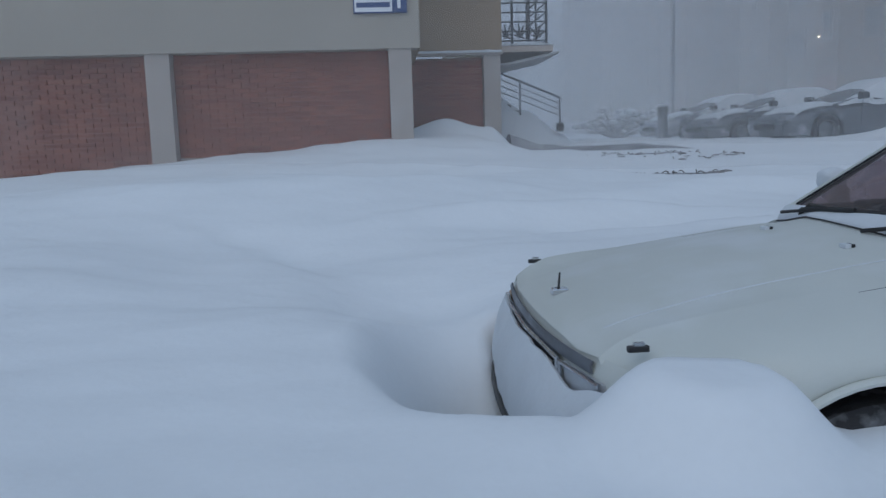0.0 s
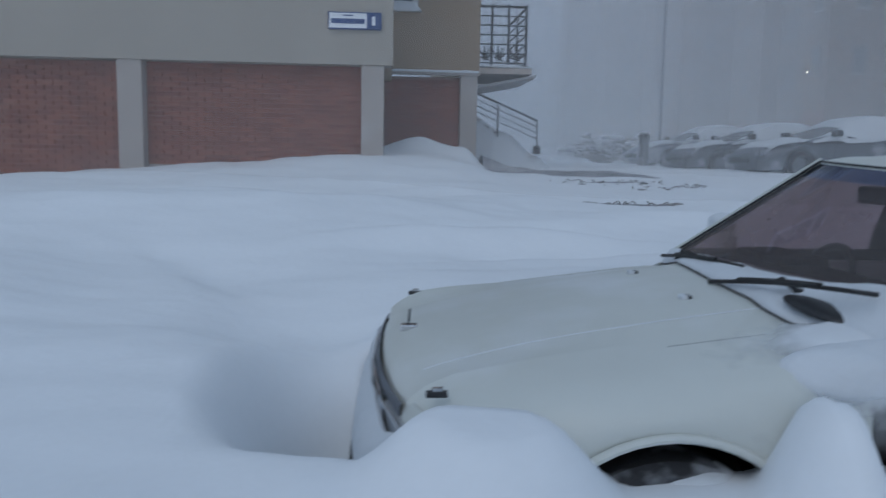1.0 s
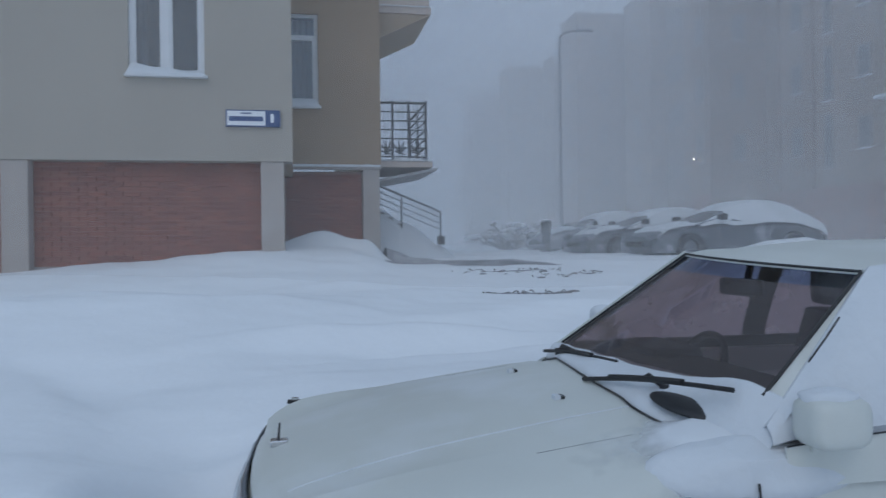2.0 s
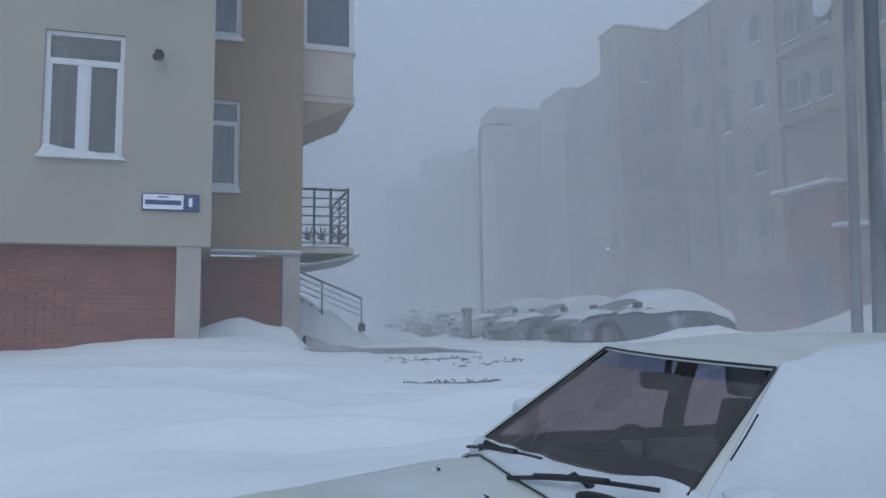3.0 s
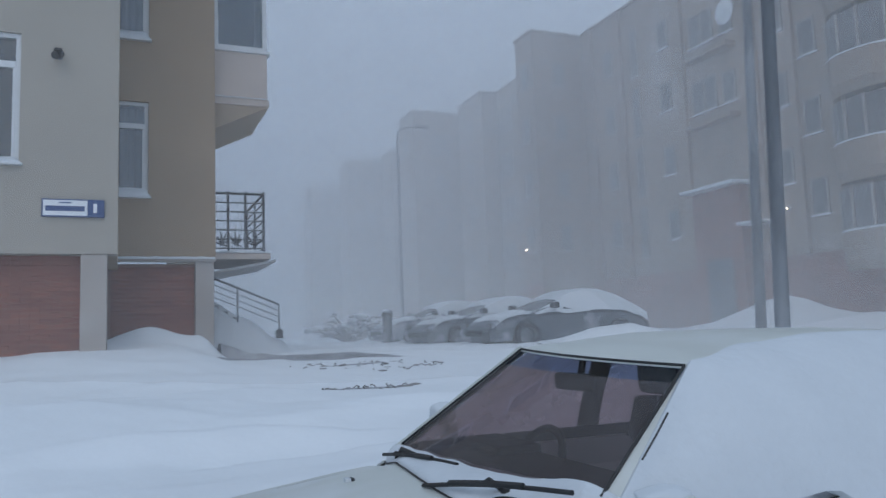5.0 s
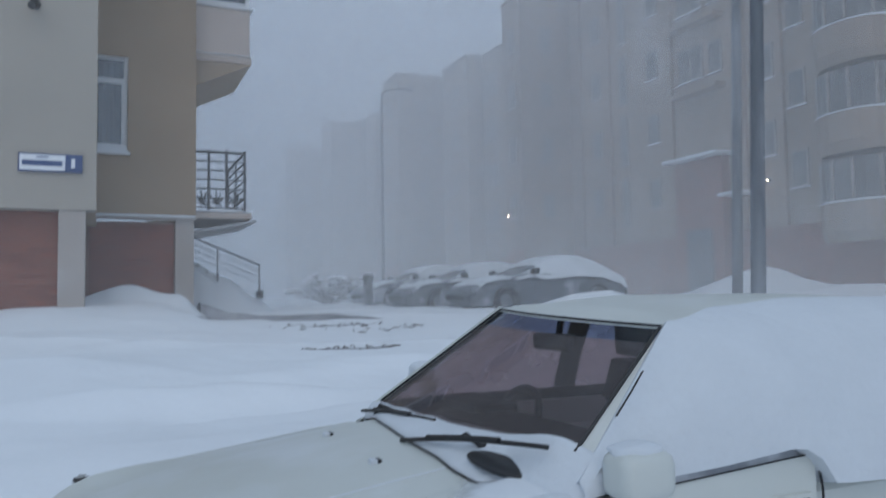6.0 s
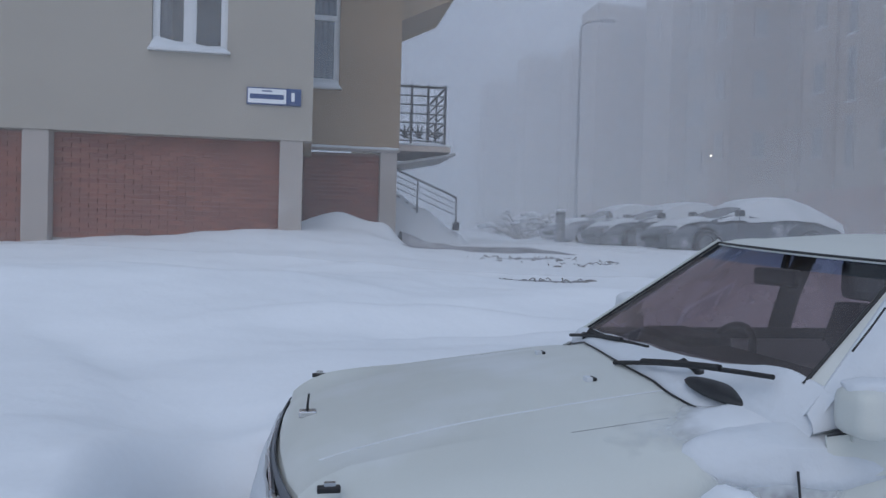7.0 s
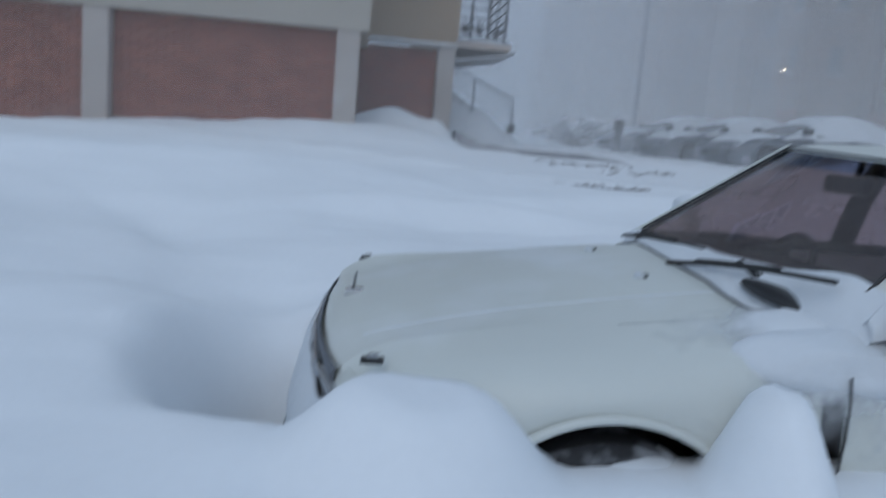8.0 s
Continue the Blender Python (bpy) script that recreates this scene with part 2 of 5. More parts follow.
def part(name, bm, mat, parent=None, label="", smooth=False, bevel=0.0):
    ob = new(name, mesh_of(bm, name, mat, smooth, bevel))
    if parent:
        ob.parent = parent
        ob.matrix_parent_inverse = parent.matrix_basis.inverted()
    return tagged(ob, label)


def thing(name, at, label, category, group="", kind=""):
    ob = new(name)
    ob.matrix_basis = Matrix.Translation(at)
    return tagged(ob, label, category, group, kind)


def box(bm, lo, hi):
    c = [(a + b) / 2 for a, b in zip(lo, hi)]
    s = [abs(b - a) for a, b in zip(lo, hi)]
    return bmesh.ops.create_cube(bm, size=1, matrix=Matrix.Translation(c) @ Matrix.Diagonal((*s, 1)))["verts"]


def boxes(*pairs):
    bm = bmesh.new()
    for lo, hi in pairs:
        box(bm, lo, hi)
    return bm


def rod(bm, a, b, r1, r2=None, seg=10):
    a, b = Vector(a), Vector(b)
    d = b - a
    m = Matrix.Translation((a + b) / 2) @ d.to_track_quat("Z", "Y").to_matrix().to_4x4()
    bmesh.ops.create_cone(bm, cap_ends=True, segments=seg, radius1=r1, radius2=r1 if r2 is None else r2, depth=d.length, matrix=m)
    return bm


def loft(rows, close=False):
    """A skin over rows of points, all of one length."""
    bm = bmesh.new()
    vs = [[bm.verts.new(p) for p in row] for row in rows]
    for r, s in zip(vs, vs[1:]):
        k = len(r)
        for i in range(k if close else k - 1):
            j = (i + 1) % k
            try:
                bm.faces.new((r[i], r[j], s[j], s[i]))
            except ValueError:
                pass
    return bm


def solid(bm, thick):
    """Gives a skin its thickness."""
    bmesh.ops.recalc_face_normals(bm, faces=bm.faces[:])
    bmesh.ops.solidify(bm, geom=bm.faces[:], thickness=thick)
    return bm


def tube(points, r, seg=8):
    """A round bar swept along a line of points, as one skin with closed ends."""
    pts = [Vector(p) for p in points]
    rows, side = [], None
    for k, p in enumerate(pts):
        d = (pts[min(k + 1, len(pts) - 1)] - pts[max(k - 1, 0)])
        d = d.normalized() if d.length > 1e-6 else Vector((0, 0, 1))
        if side is None:
            side = d.orthogonal().normalized()
        side = (side - d * side.dot(d)).normalized()
        up = d.cross(side)
        rows.append([tuple(p + side * (r * math.cos(q / seg * math.tau)) + up * (r * math.sin(q / seg * math.tau))) for q in range(seg)])
    bm = loft(rows, True)
    bm.verts.ensure_lookup_table()
    bm.faces.new(bm.verts[:seg])
    bm.faces.new(bm.verts[-seg:])
    return bm


def pillow(at, size, power=3.0, rough=0.0, seed=0.0):
    """A box with swollen, well rounded sides; rough makes it lumpy."""
    bm = bmesh.new()
    bmesh.ops.create_uvsphere(bm, u_segments=28, v_segments=16, radius=1)
    for v in bm.verts:
        n = v.co.normalized()
        k = (abs(n.x) ** power + abs(n.y) ** power + abs(n.z) ** power) ** (-1 / power)
        k *= 1 + rough * noise.noise(n * 1.8 + Vector((seed, 0, 0)))
        v.co = Vector((at[0] + n.x * k * size[0], at[1] + n.y * k * size[1], at[2] + n.z * k * size[2]))
    return bm


def lerp(table, x):
    """A value read off a table of (place, value), smoothed between its rows."""
    if x <= table[0][0]:
        return table[0][1]
    for (a, u), (b, v) in zip(table, table[1:]):
        if x <= b:
            k = (x - a) / (b - a)
            k = k * k * (3 - 2 * k)
            return u + (v - u) * k
    return table[-1][1]


def plain(table, x):
    """A value read off a table of (place, value), in straight lines between its rows."""
    for (a, u), (b, v) in zip(table, table[1:]):
        if x <= b:
            return u + (v - u) * max(0.0, (x - a) / (b - a))
    return table[-1][1]


def bell(x, y, cx, cy, rx, ry, turn=0.0):
    c, s = math.cos(turn), math.sin(turn)
    u, v = ((x - cx) * c + (y - cy) * s) / rx, (-(x - cx) * s + (y - cy) * c) / ry
    return math.exp(-(u * u + v * v))


def step(a, b, x):
    k = min(1.0, max(0.0, (x - a) / (b - a)))
    return k * k * (3 - 2 * k)


# ---- the snow-covered ground ----
# middle, half length, width, turn and height of each wind crest
CRESTS = [(-0.7, -6.15, 1.5, 1.3, -0.03, 0.07), (-1.3, -8.1, 1.1, 0.9, -1.06, 0.07), (1.15, -6.9, 0.75, 0.42, -0.10, 0.075), (0.75, -7.5, 0.5, 0.30, 0.15, 0.05),
          (1.75, -7.5, 0.55, 0.32, -0.25, 0.05), (0.1, -6.95, 0.6, 0.35, 0.1, 0.04), (1.5, -8.15, 0.45, 0.25, -0.15, 0.035), (-0.4, -4.6, 1.3, 0.6, 0.12, 0.05),
          (1.3, -4.9, 0.9, 0.5, -0.05, 0.05), (-2.6, -4.0, 1.6, 0.7, 0.05, 0.05), (0.4, -3.2, 1.0, 0.5, 0.1, 0.04), (2.6, -6.1, 0.8, 0.4, -0.1, 0.05)]


def crest(x, y, cx, cy, along, across, turn):
    """A drift with a long slope on the near side and a short one behind its brow."""
    c, s = math.cos(turn), math.sin(turn)
    u, v = ((x - cx) * c + (y - cy) * s) / along, (-(x - cx) * s + (y - cy) * c) / across
    v += 0.25 * u * u + 0.12 * noise.noise((x * 1.7, y * 1.7, cx))
    if abs(u) > 2 or v < -1 or v > 0.3:
        return 0.0
    side = step(-1.0, 0.0, v) if v < 0 else 1 - step(0.0, 0.3, v)
    return side * math.exp(-u * u)


def snow_height(x, y):
    h = lerp([(-60, 0.5), (-16, 0.72), (-11.6, 0.84), (-10.9, 0.88), (-9.0, 0.93), (-8, 1.0), (-5, 1.17), (-1, 1.33), (4, 1.42), (12, 1.5), (60, 1.9), (400, 3.0)], y)
    # the slope falls away to the west along the house
    west = lerp([(-9, -0.32), (-6, -0.14), (-4.4, 0.0), (-2.7, 0.13), (-0.5, 0.30), (0.9, 0.26), (1.7, 0.05), (3.0, 0.0)], x)
    h += west * step(-3.6, 0.1, y) * (1 - 0.75 * step(2.5, 6, y))
    # drifts in front of the house
    h += 0.20 * bell(x, y, -1.9, -6.0, 2.3, 0.95, 0.08)
    h -= 0.15 * bell(x, y, -1.6, -4.2, 3.2, 0.8, 0.05)
    h -= 0.12 * bell(x, y, 0.9, -7.4, 1.0, 0.7, 0.3)
    h += 0.07 * bell(x, y, 1.2, -6.6, 0.9, 0.25, 0.25)
    h += 0.05 * bell(x, y, 0.2, -4.9, 1.7, 0.35, -0.2)
    h -= 0.15 * bell(x, y, -1.3, -8.1, 0.8, 1.1, 0.5)
    h += 0.07 * bell(x, y, -2.2, -8.6, 0.7, 0.9, 0.3)
    # mounds in the recess beside the corner pillar
    h += 0.32 * bell(x, y, 0.50, 1.9, 0.66, 0.7)
    h += 0.25 * bell(x, y, 1.40, 1.75, 0.27, 0.55)
    h -= 0.10 * bell(x, y, 2.5, 1.6, 0.9, 1.0)
    # pit scoured by the wind round the nose of the car
    h -= 0.64 * (1 - step(0.12, 1.12, math.hypot((x + 0.22) / 0.50, (y + 9.97) / 0.76)))
    h -= 0.14 * bell(x, y, -0.4, -9.0, 0.4, 0.45)
    # lumps thrown up beside the car
    h += 0.175 * (1 - step(0.35, 1.0, math.hypot((x - 0.10) / 0.34, (y + 10.9) / 0.31)))
    h += 0.05 * bell(x, y, -0.3, -10.8, 0.2, 0.2)
    h += 0.235 * (1 - step(0.2, 1.0, math.hypot((x - 0.83) / 0.14, (y + 11.0) / 0.24)))
    h += 0.05 * bell(x, y, 1.6, -11.1, 0.5, 0.3)
    # heaps shovelled up by the far house and behind the parked cars
    h += 1.4 * bell(x, y, 19.8, 7.2, 1.4, 2.0) + 0.45 * bell(x, y, 20.2, 3.0, 1.8, 3.0) + 0.3 * bell(x, y, 17.0, 14.0, 3.0, 4.0)
    h += 0.42 * bell(x, y, 10.7, 2.55, 1.35, 0.42, 0.05)
    # crests carved by the wind, gentle towards it and steep behind
    for cx, cy, along, across, turn, high in CRESTS:
        h += high * crest(x, y, cx, cy, along, across, turn)
    # wind ripples
    h += 0.04 * noise.noise((x * 0.9, y * 1.6, 0.3)) + 0.016 * noise.noise((x * 2.6, y * 4.2, 2.0)) + 0.004 * noise.noise((x * 8.0, y * 11.0, 3.0))
    far = step(10, 40, abs(x) + abs(y))
    h += 0.25 * far * noise.noise((x * 0.06, y * 0.06, 5.0))
    # trodden out where somebody stands, and hollow under the car
    inside = step(-0.22, -0.10, x) * (1 - step(4.1, 4.3, x)) * step(-10.80, -10.66, y) * (1 - step(-9.36, -9.22, y))
    return h * (1 - inside) + 0.38 * inside


def spaced(lo, hi, bands):
    """Places from lo to hi, close together within the bands (start, end, gap) and wider and wider outside them."""
    out, x = [], lo
    while x < hi:
        out.append(x)
        gap = 1e9
        for a, b, g in bands:
            d = max(a - x, x - b, 0)
            gap = min(gap, g + d * 0.22)
        x += gap
    return out + [hi]


def ground():
    xs = spaced(-420, 420, [(-1.1, 1.6, 0.035), (-2.8, 3.0, 0.06), (-7, 6, 0.12)])
    ys = spaced(-260, 460, [(-11.35, -8.6, 0.035), (-9, -4.0, 0.055), (-12, 3, 0.12)])
    me = bpy.data.meshes.new("ground")
    verts = [(x, y, snow_height(x, y)) for y in ys for x in xs]
    w = len(xs)
    faces = [(j * w + i, j * w + i + 1, (j + 1) * w + i + 1, (j + 1) * w + i) for j in range(len(ys) - 1) for i in range(w - 1)]
    me.from_pydata(verts, [], faces)
    me.materials.append(SNOW)
    me.polygons.foreach_set("use_smooth", [True] * len(me.polygons))
    return tagged(new("ground", me), "deep wind-blown snow drifted in smooth waves", "snow", kind="structure")


ground()


def dark_strip(name, cx, cy, rx, ry, turn, label):
    """A dark patch, uneven in outline, lying just over the snow."""
    rings = []
    for k in range(6):
        ring = []
        for i in range(40):
            a = i / 40 * math.tau
            wob = 1 + 0.35 * noise.noise((math.cos(a) * 2.0, math.sin(a) * 2.0, cx + cy))
            u, v = rx * k / 5 * wob * math.cos(a), ry * k / 5 * wob * math.sin(a)
            x, y = cx + u * math.cos(turn) - v * math.sin(turn), cy + u * math.sin(turn) + v * math.cos(turn)
            ring.append((x, y, snow_height(x, y) + 0.012 * (1 - k / 5) + 0.004 - (0.02 if k == 5 else 0)))
        rings.append(ring)
    return tagged(part(name, loft(rings, True), DARK_PATCH, smooth=True), label, "ground", kind="structure")


dark_strip("swept_ground", 2.75, 0.75, 1.5, 0.85, -0.35, "dark ground beside the house")


# thin shadow lines along the stalks, painted as grey strips
dark_strip("frozen_rut", 2.4, -4.5, 0.62, 0.05, -0.06, "grey line painted on the snow as shadow along the stalks")
dark_strip("frozen_rut", 3.1, -2.0, 0.55, 0.06, 0.1, "grey line painted on the snow as shadow along the stalks")


def icy_bank():
    """The low bank along the path, its side darker than the snow."""
    rows = []
    for i in range(61):
        k = i / 60
        x, y = 1.66 + 2.9 * k, 1.55 - 0.9 * k - 0.5 * k * k
        hh = (0.17 * (1 - k) ** 0.7 + 0.015) * (1 + 0.25 * noise.noise((x * 3, 0, 1)))
        z = snow_height(x, y)
        wob = 0.05 * noise.noise((x * 2.3, 4, 2))
        rows.append([(x, y - 0.10 + wob, z - 0.04), (x, y - 0.04 + wob, z + hh * 0.55), (x, y + 0.06 + wob, z + hh), (x, y + 0.35, z + hh * 0.9), (x, y + 0.8, z - 0.03)])
    return tagged(part("icy_bank", loft(rows), DARK_PATCH, smooth=True), "low dark bank beside the house corner", "ground", kind="structure")


icy_bank()


# ---- the house with brick ground floor ----
def framed_window(name, x0, x1, z0, z1, y, transom, mullion, label, group=""):
    """A white plastic window set back in its opening: frame bars, panes, snow-laden sill, a room box painted dim
    behind.
    """
    w = thing(name, ((x0 + x1) / 2, y, z0), label, "window", group, "structure")
    f = 0.07
    yf, yb = y + 0.05, y + 0.12
    bars = [((x0, yf, z0), (x0 + f, yb, z1)), ((x1 - f, yf, z0), (x1, yb, z1)), ((x0 + f, yf, z1 - f), (x1 - f, yb, z1)), ((x0 + f, yf, z0), (x1 - f, yb, z0 + f))]
    for lo, hi in bars:
        part("window_frame", boxes((lo, hi)), UPVC, w, bevel=0.008)
    part("transom", boxes(((x0 + f, yf - 0.006, transom - 0.05), (x1 - f, yb, transom + 0.05))), UPVC, w, bevel=0.008)
    if mullion is not None:
        part("mullion", boxes(((mullion - 0.06, yf - 0.004, z0 + f), (mullion + 0.06, yb, transom - 0.05))), UPVC, w, bevel=0.008)
        spans = [(x0 + f, mullion - 0.06), (mullion + 0.06, x1 - f)]
    else:
        spans = [(x0 + f, x1 - f)]
    for a, b in spans:
        part("pane", boxes(((a, yf + 0.03, z0 + f), (b, yf + 0.042, transom - 0.05))), PANE, w)
        for lo, hi in (((a, yf + 0.008, z0 + f), (a + 0.035, yf + 0.05, transom - 0.05)), ((b - 0.035, yf + 0.008, z0 + f), (b, yf + 0.05, transom - 0.05))):
            part("sash", boxes((lo, hi)), UPVC, w)
    part("pane", boxes(((x0 + f, yf + 0.03, transom + 0.05), (x1 - f, yf + 0.042, z1 - f))), PANE, w)
    part("window_sill", boxes(((x0 - 0.05, y - 0.09, z0 - 0.035), (x1 + 0.05, y + 0.05, z0))), UPVC, w, bevel=0.006)
    rows = []
    for i in range(25):
        k = i / 24
        x = x0 - 0.03 + (x1 - x0 + 0.06) * k
        hh = (0.09 + 0.15 * (1 - k) ** 2.5 if mullion is not None else 0.17) + 0.02 * noise.noise((x * 4, y, z0))
        edge = min(1, min(k, 1 - k) * 14 + 0.25)
        rows.append([(x, y - 0.085, z0), (x, y - 0.08, z0 + 0.03 * edge), (x, y - 0.03, z0 + hh * 0.6 * edge), (x, y + 0.045, z0 + hh * edge)])
    part("sill_snow", loft(rows), SNOW_CAP, w, "snow heaped on the sill", smooth=True)
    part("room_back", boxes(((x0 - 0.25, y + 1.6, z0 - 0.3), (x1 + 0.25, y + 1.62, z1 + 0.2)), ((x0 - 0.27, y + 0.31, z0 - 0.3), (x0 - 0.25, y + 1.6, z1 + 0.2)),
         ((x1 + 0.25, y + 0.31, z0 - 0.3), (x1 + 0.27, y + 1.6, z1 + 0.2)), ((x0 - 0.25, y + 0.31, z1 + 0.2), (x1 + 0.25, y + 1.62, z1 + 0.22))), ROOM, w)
    wide = 0.20 if mullion is not None else x1 - x0 - 0.1
    n = 10 if mullion is not None else 48
    rows = [[(x0 + 0.05 + wide * i / n, y + 0.24 + 0.02 * math.sin(i * 1.3), z) for z in (z0 + 0.05, z1 - 0.08)] for i in range(n + 1)]
    part("curtain", loft(rows), CURTAIN, w, "grey curtain", smooth=True)
    return w


def wall_with_openings(name, x0, x1, z0, z1, y, thick, openings, mat, label):
    """A wall facing south, as one mesh, with holes right through it."""
    xs = sorted({x0, x1, *[v for o in openings for v in o[:2]]})
    zs = sorted({z0, z1, *[v for o in openings for v in o[2:]]})
    bm = bmesh.new()
    for a, b in zip(xs, xs[1:]):
        for c, d in zip(zs, zs[1:]):
            mx, mz = (a + b) / 2, (c + d) / 2
            if not any(o[0] < mx < o[1] and o[2] < mz < o[3] for o in openings):
                box(bm, (a, y, c), (b, y + thick, d))
    bmesh.ops.remove_doubles(bm, verts=bm.verts[:], dist=1e-5)
    return tagged(part(name, bm, mat), label, "wall", kind="structure")


W1 = (-2.45, -1.33, 4.36, 6.31)
W2 = (-0.75, 0.50, 4.40, 6.20)
W3 = (-0.75, 0.50, 7.40, 9.20)
wall_with_openings("wall_south", -14, 0.0, 3.05, 13.0, 0.0, 0.3, [W1], PLASTER, "smooth beige plastered house wall above the garages")
wall_with_openings("wall_recess", -0.3, 1.70, 3.25, 13.0, 2.64, 0.3, [W2, W3], OCHRE, "ochre plastered wall set back beside the corner")
tagged(part("wall_return", boxes(((-0.3, 0.3, 3.05), (-0.004, 2.64, 13.0))), OCHRE), "ochre side wall of the projecting part", "wall", kind="structure")
tagged(part("wall_east", boxes(((1.40, 2.94, 1.0), (1.70, 14.0, 13.0))), OCHRE), "ochre plastered side wall of the house", "wall", kind="structure")
tagged(part("ceiling_overhang", boxes(((-14, 0.3, 3.06), (-0.3, 3.0, 3.2))), PLASTER), "plastered underside of the projecting storey", "ceiling", kind="structure")
tagged(part("roof_slab", boxes(((-14, 0.0, 13.0), (1.70, 14.0, 13.3))), CONCRETE), "flat roof slab of the house", "roof", kind="structure")
framed_window("window_1", *W1, 0.0, 5.84, -1.90, "white plastic window with snow on the sill")
framed_window("window_2", *W2, 2.64, 5.74, None, "narrow white window with a snowy sill")
framed_window("window_3", *W3, 2.64, 8.75, None, "narrow white window with a snowy sill")


def pillar(x0, x1, y0, y1, z0, z1):
    ob = part("pillar", boxes(((x0, y0, z0), (x1, y1, z1))), PILLAR, bevel=0.012)
    return tagged(ob, "plastered beige pillar standing in the snow", "pillar", "pillars of the ground floor", "structure")


pillar(-0.50, -0.14, 0.03, 0.40, 0.6, 3.05)
pillar(-4.28, -3.90, 0.03, 0.40, 0.6, 3.05)
pillar(-8.06, -7.68, 0.03, 0.40, 0.6, 3.05)
pillar(1.33, 1.66, 2.58, 2.93, 0.6, 3.2)

# ledge with snow under the recessed wall
ledge = thing("ledge", (0.7, 2.6, 3.2), "thin snow-covered ledge under the recessed wall", "ledge", kind="structure")
part("slab", boxes(((-0.28, 2.53, 3.19), (1.70, 2.66, 3.25))), PILLAR, ledge, bevel=0.006)
part("ledge_snow", loft([[(-0.25 + 1.93 * i / 30, 2.50, 3.235), (-0.25 + 1.93 * i / 30, 2.51, 3.27 + 0.012 * noise.noise((i * 0.5, 0, 1))),
     (-0.25 + 1.93 * i / 30, 2.60, 3.29 + 0.02 * noise.noise((i * 0.4, 3, 1))), (-0.25 + 1.93 * i / 30, 2.638, 3.29)] for i in range(31)]), SNOW_CAP, ledge, smooth=True)


def address_sign():
    """The street sign: white plate in a blue border, its writing and number as plain bars."""
    s = thing("street_sign", (-0.6, 0, 3.7), "white street sign with blue border and number field", "sign")
    part("backing", boxes(((-1.02, -0.05, 3.585), (-0.185, 0.0, 3.85))), SIGN_B, s, "dark blue border", bevel=0.006)
    part("plate", boxes(((-1.0, -0.057, 3.605), (-0.205, -0.046, 3.83))), SIGN_W, s)
    part("number_field", boxes(((-0.415, -0.064, 3.605), (-0.205, -0.055, 3.83))), SIGN_B, s, "blue number field")
    part("number_bar", boxes(((-0.335, -0.069, 3.65), (-0.285, -0.062, 3.785))), SIGN_W, s, "white bar")
    part("text_bar", boxes(((-0.97, -0.062, 3.67), (-0.45, -0.055, 3.745))), SIGN_B, s, "blue bar of writing")
    part("text_bar", boxes(((-0.79, -0.062, 3.785), (-0.63, -0.055, 3.805))), SIGN_B, s, "thin blue bar of writing")


address_sign()


def wall_lamp():
    s = thing("security_camera", (-0.82, 0, 6.0), "small dark camera on a wall bracket", "camera")
    part("bracket", rod(rod(bmesh.new(), (-0.82, 0.0, 6.0), (-0.82, -0.13, 6.0), 0.016), (-0.82, 0, 6.0), (-0.82, -0.015, 6.0), 0.045, seg=16), STEEL, s)
    part("housing", rod(bmesh.new(), (-0.80, -0.10, 6.02), (-0.86, -0.26, 5.93), 0.055, 0.06, 16), TRIM, s, smooth=True)
    part("sunshade", boxes(((-0.88, -0.27, 6.005), (-0.77, -0.09, 6.05))), IRON, s, bevel=0.01)


wall_lamp()

# ---- balcony and bay on the east side ----
def balcony():
    b = thing("balcony", (2.2, 4.0, 3.3), "concrete balcony with a black iron railing and snow", "balcony", kind="structure")
    x0, x1, y0, y1, zf = 1.70, 2.85, 3.3, 5.6, 3.44
    part("slab", boxes(((x0, y0, 3.32), (x1, y1, zf))), PINK, b, bevel=0.01)
    bm = loft([[(x0, y0 + 0.05, 3.02), (2.95, y0 - 0.06, 3.26)], [(x0, y1, 3.02), (2.95, y1, 3.26)]])
    part("canopy", solid(bm, 0.05), CONCRETE, b, "sloping concrete underside")
    rows = [[(x0 + 1.15 * i / 16, y0 - 0.02, zf + 0.004), (x0 + 1.15 * i / 16, y0 + 0.03, zf + 0.03 + 0.05 * bell(i, 0, 9, 0, 4, 1)), (x0 + 1.15 * i / 16, y0 + 0.4, zf + 0.07),
             (x0 + 1.15 * i / 16, y1, zf + 0.07)] for i in range(17)]
    part("floor_snow", loft(rows), SNOW_CAP, b, smooth=True)
    zt = 4.70
    for x in (1.74, 2.02, 2.36, 2.72):
        part("post", boxes(((x - 0.024, y0 + 0.02, zf), (x + 0.024, y0 + 0.06, zt))), IRON, b)
    for y in (4.4, 5.5):
        part("post", boxes(((2.70, y, zf), (2.736, y + 0.036, zt))), IRON, b)
    for k in range(7):
        z = 3.54 + k * 0.185
        part("rail", rod(bmesh.new(), (1.72, y0 + 0.035, z), (2.72, y0 + 0.035, z), 0.015 if k < 6 else 0.026, seg=8), IRON, b)
        part("rail", rod(bmesh.new(), (2.72, y0 + 0.035, z), (2.72, y1, z), 0.015 if k < 6 else 0.026, seg=8), IRON, b)
    for cx in (1.90, 2.18, 2.54):
        bm = bmesh.new()
        for k in range(7):
            a = k / 7 * math.tau
            r = 0.09 + 0.07 * random.random()
            rod(bm, (cx, y0 + 0.04, 3.62), (cx + math.cos(a) * r, y0 + 0.04 + 0.02 * math.sin(a * 3), 3.66 + math.sin(a) * r * 1.2 + 0.06), 0.024, 0.014, 6)
        part("iron_scroll", bm, IRON, b)


balcony()


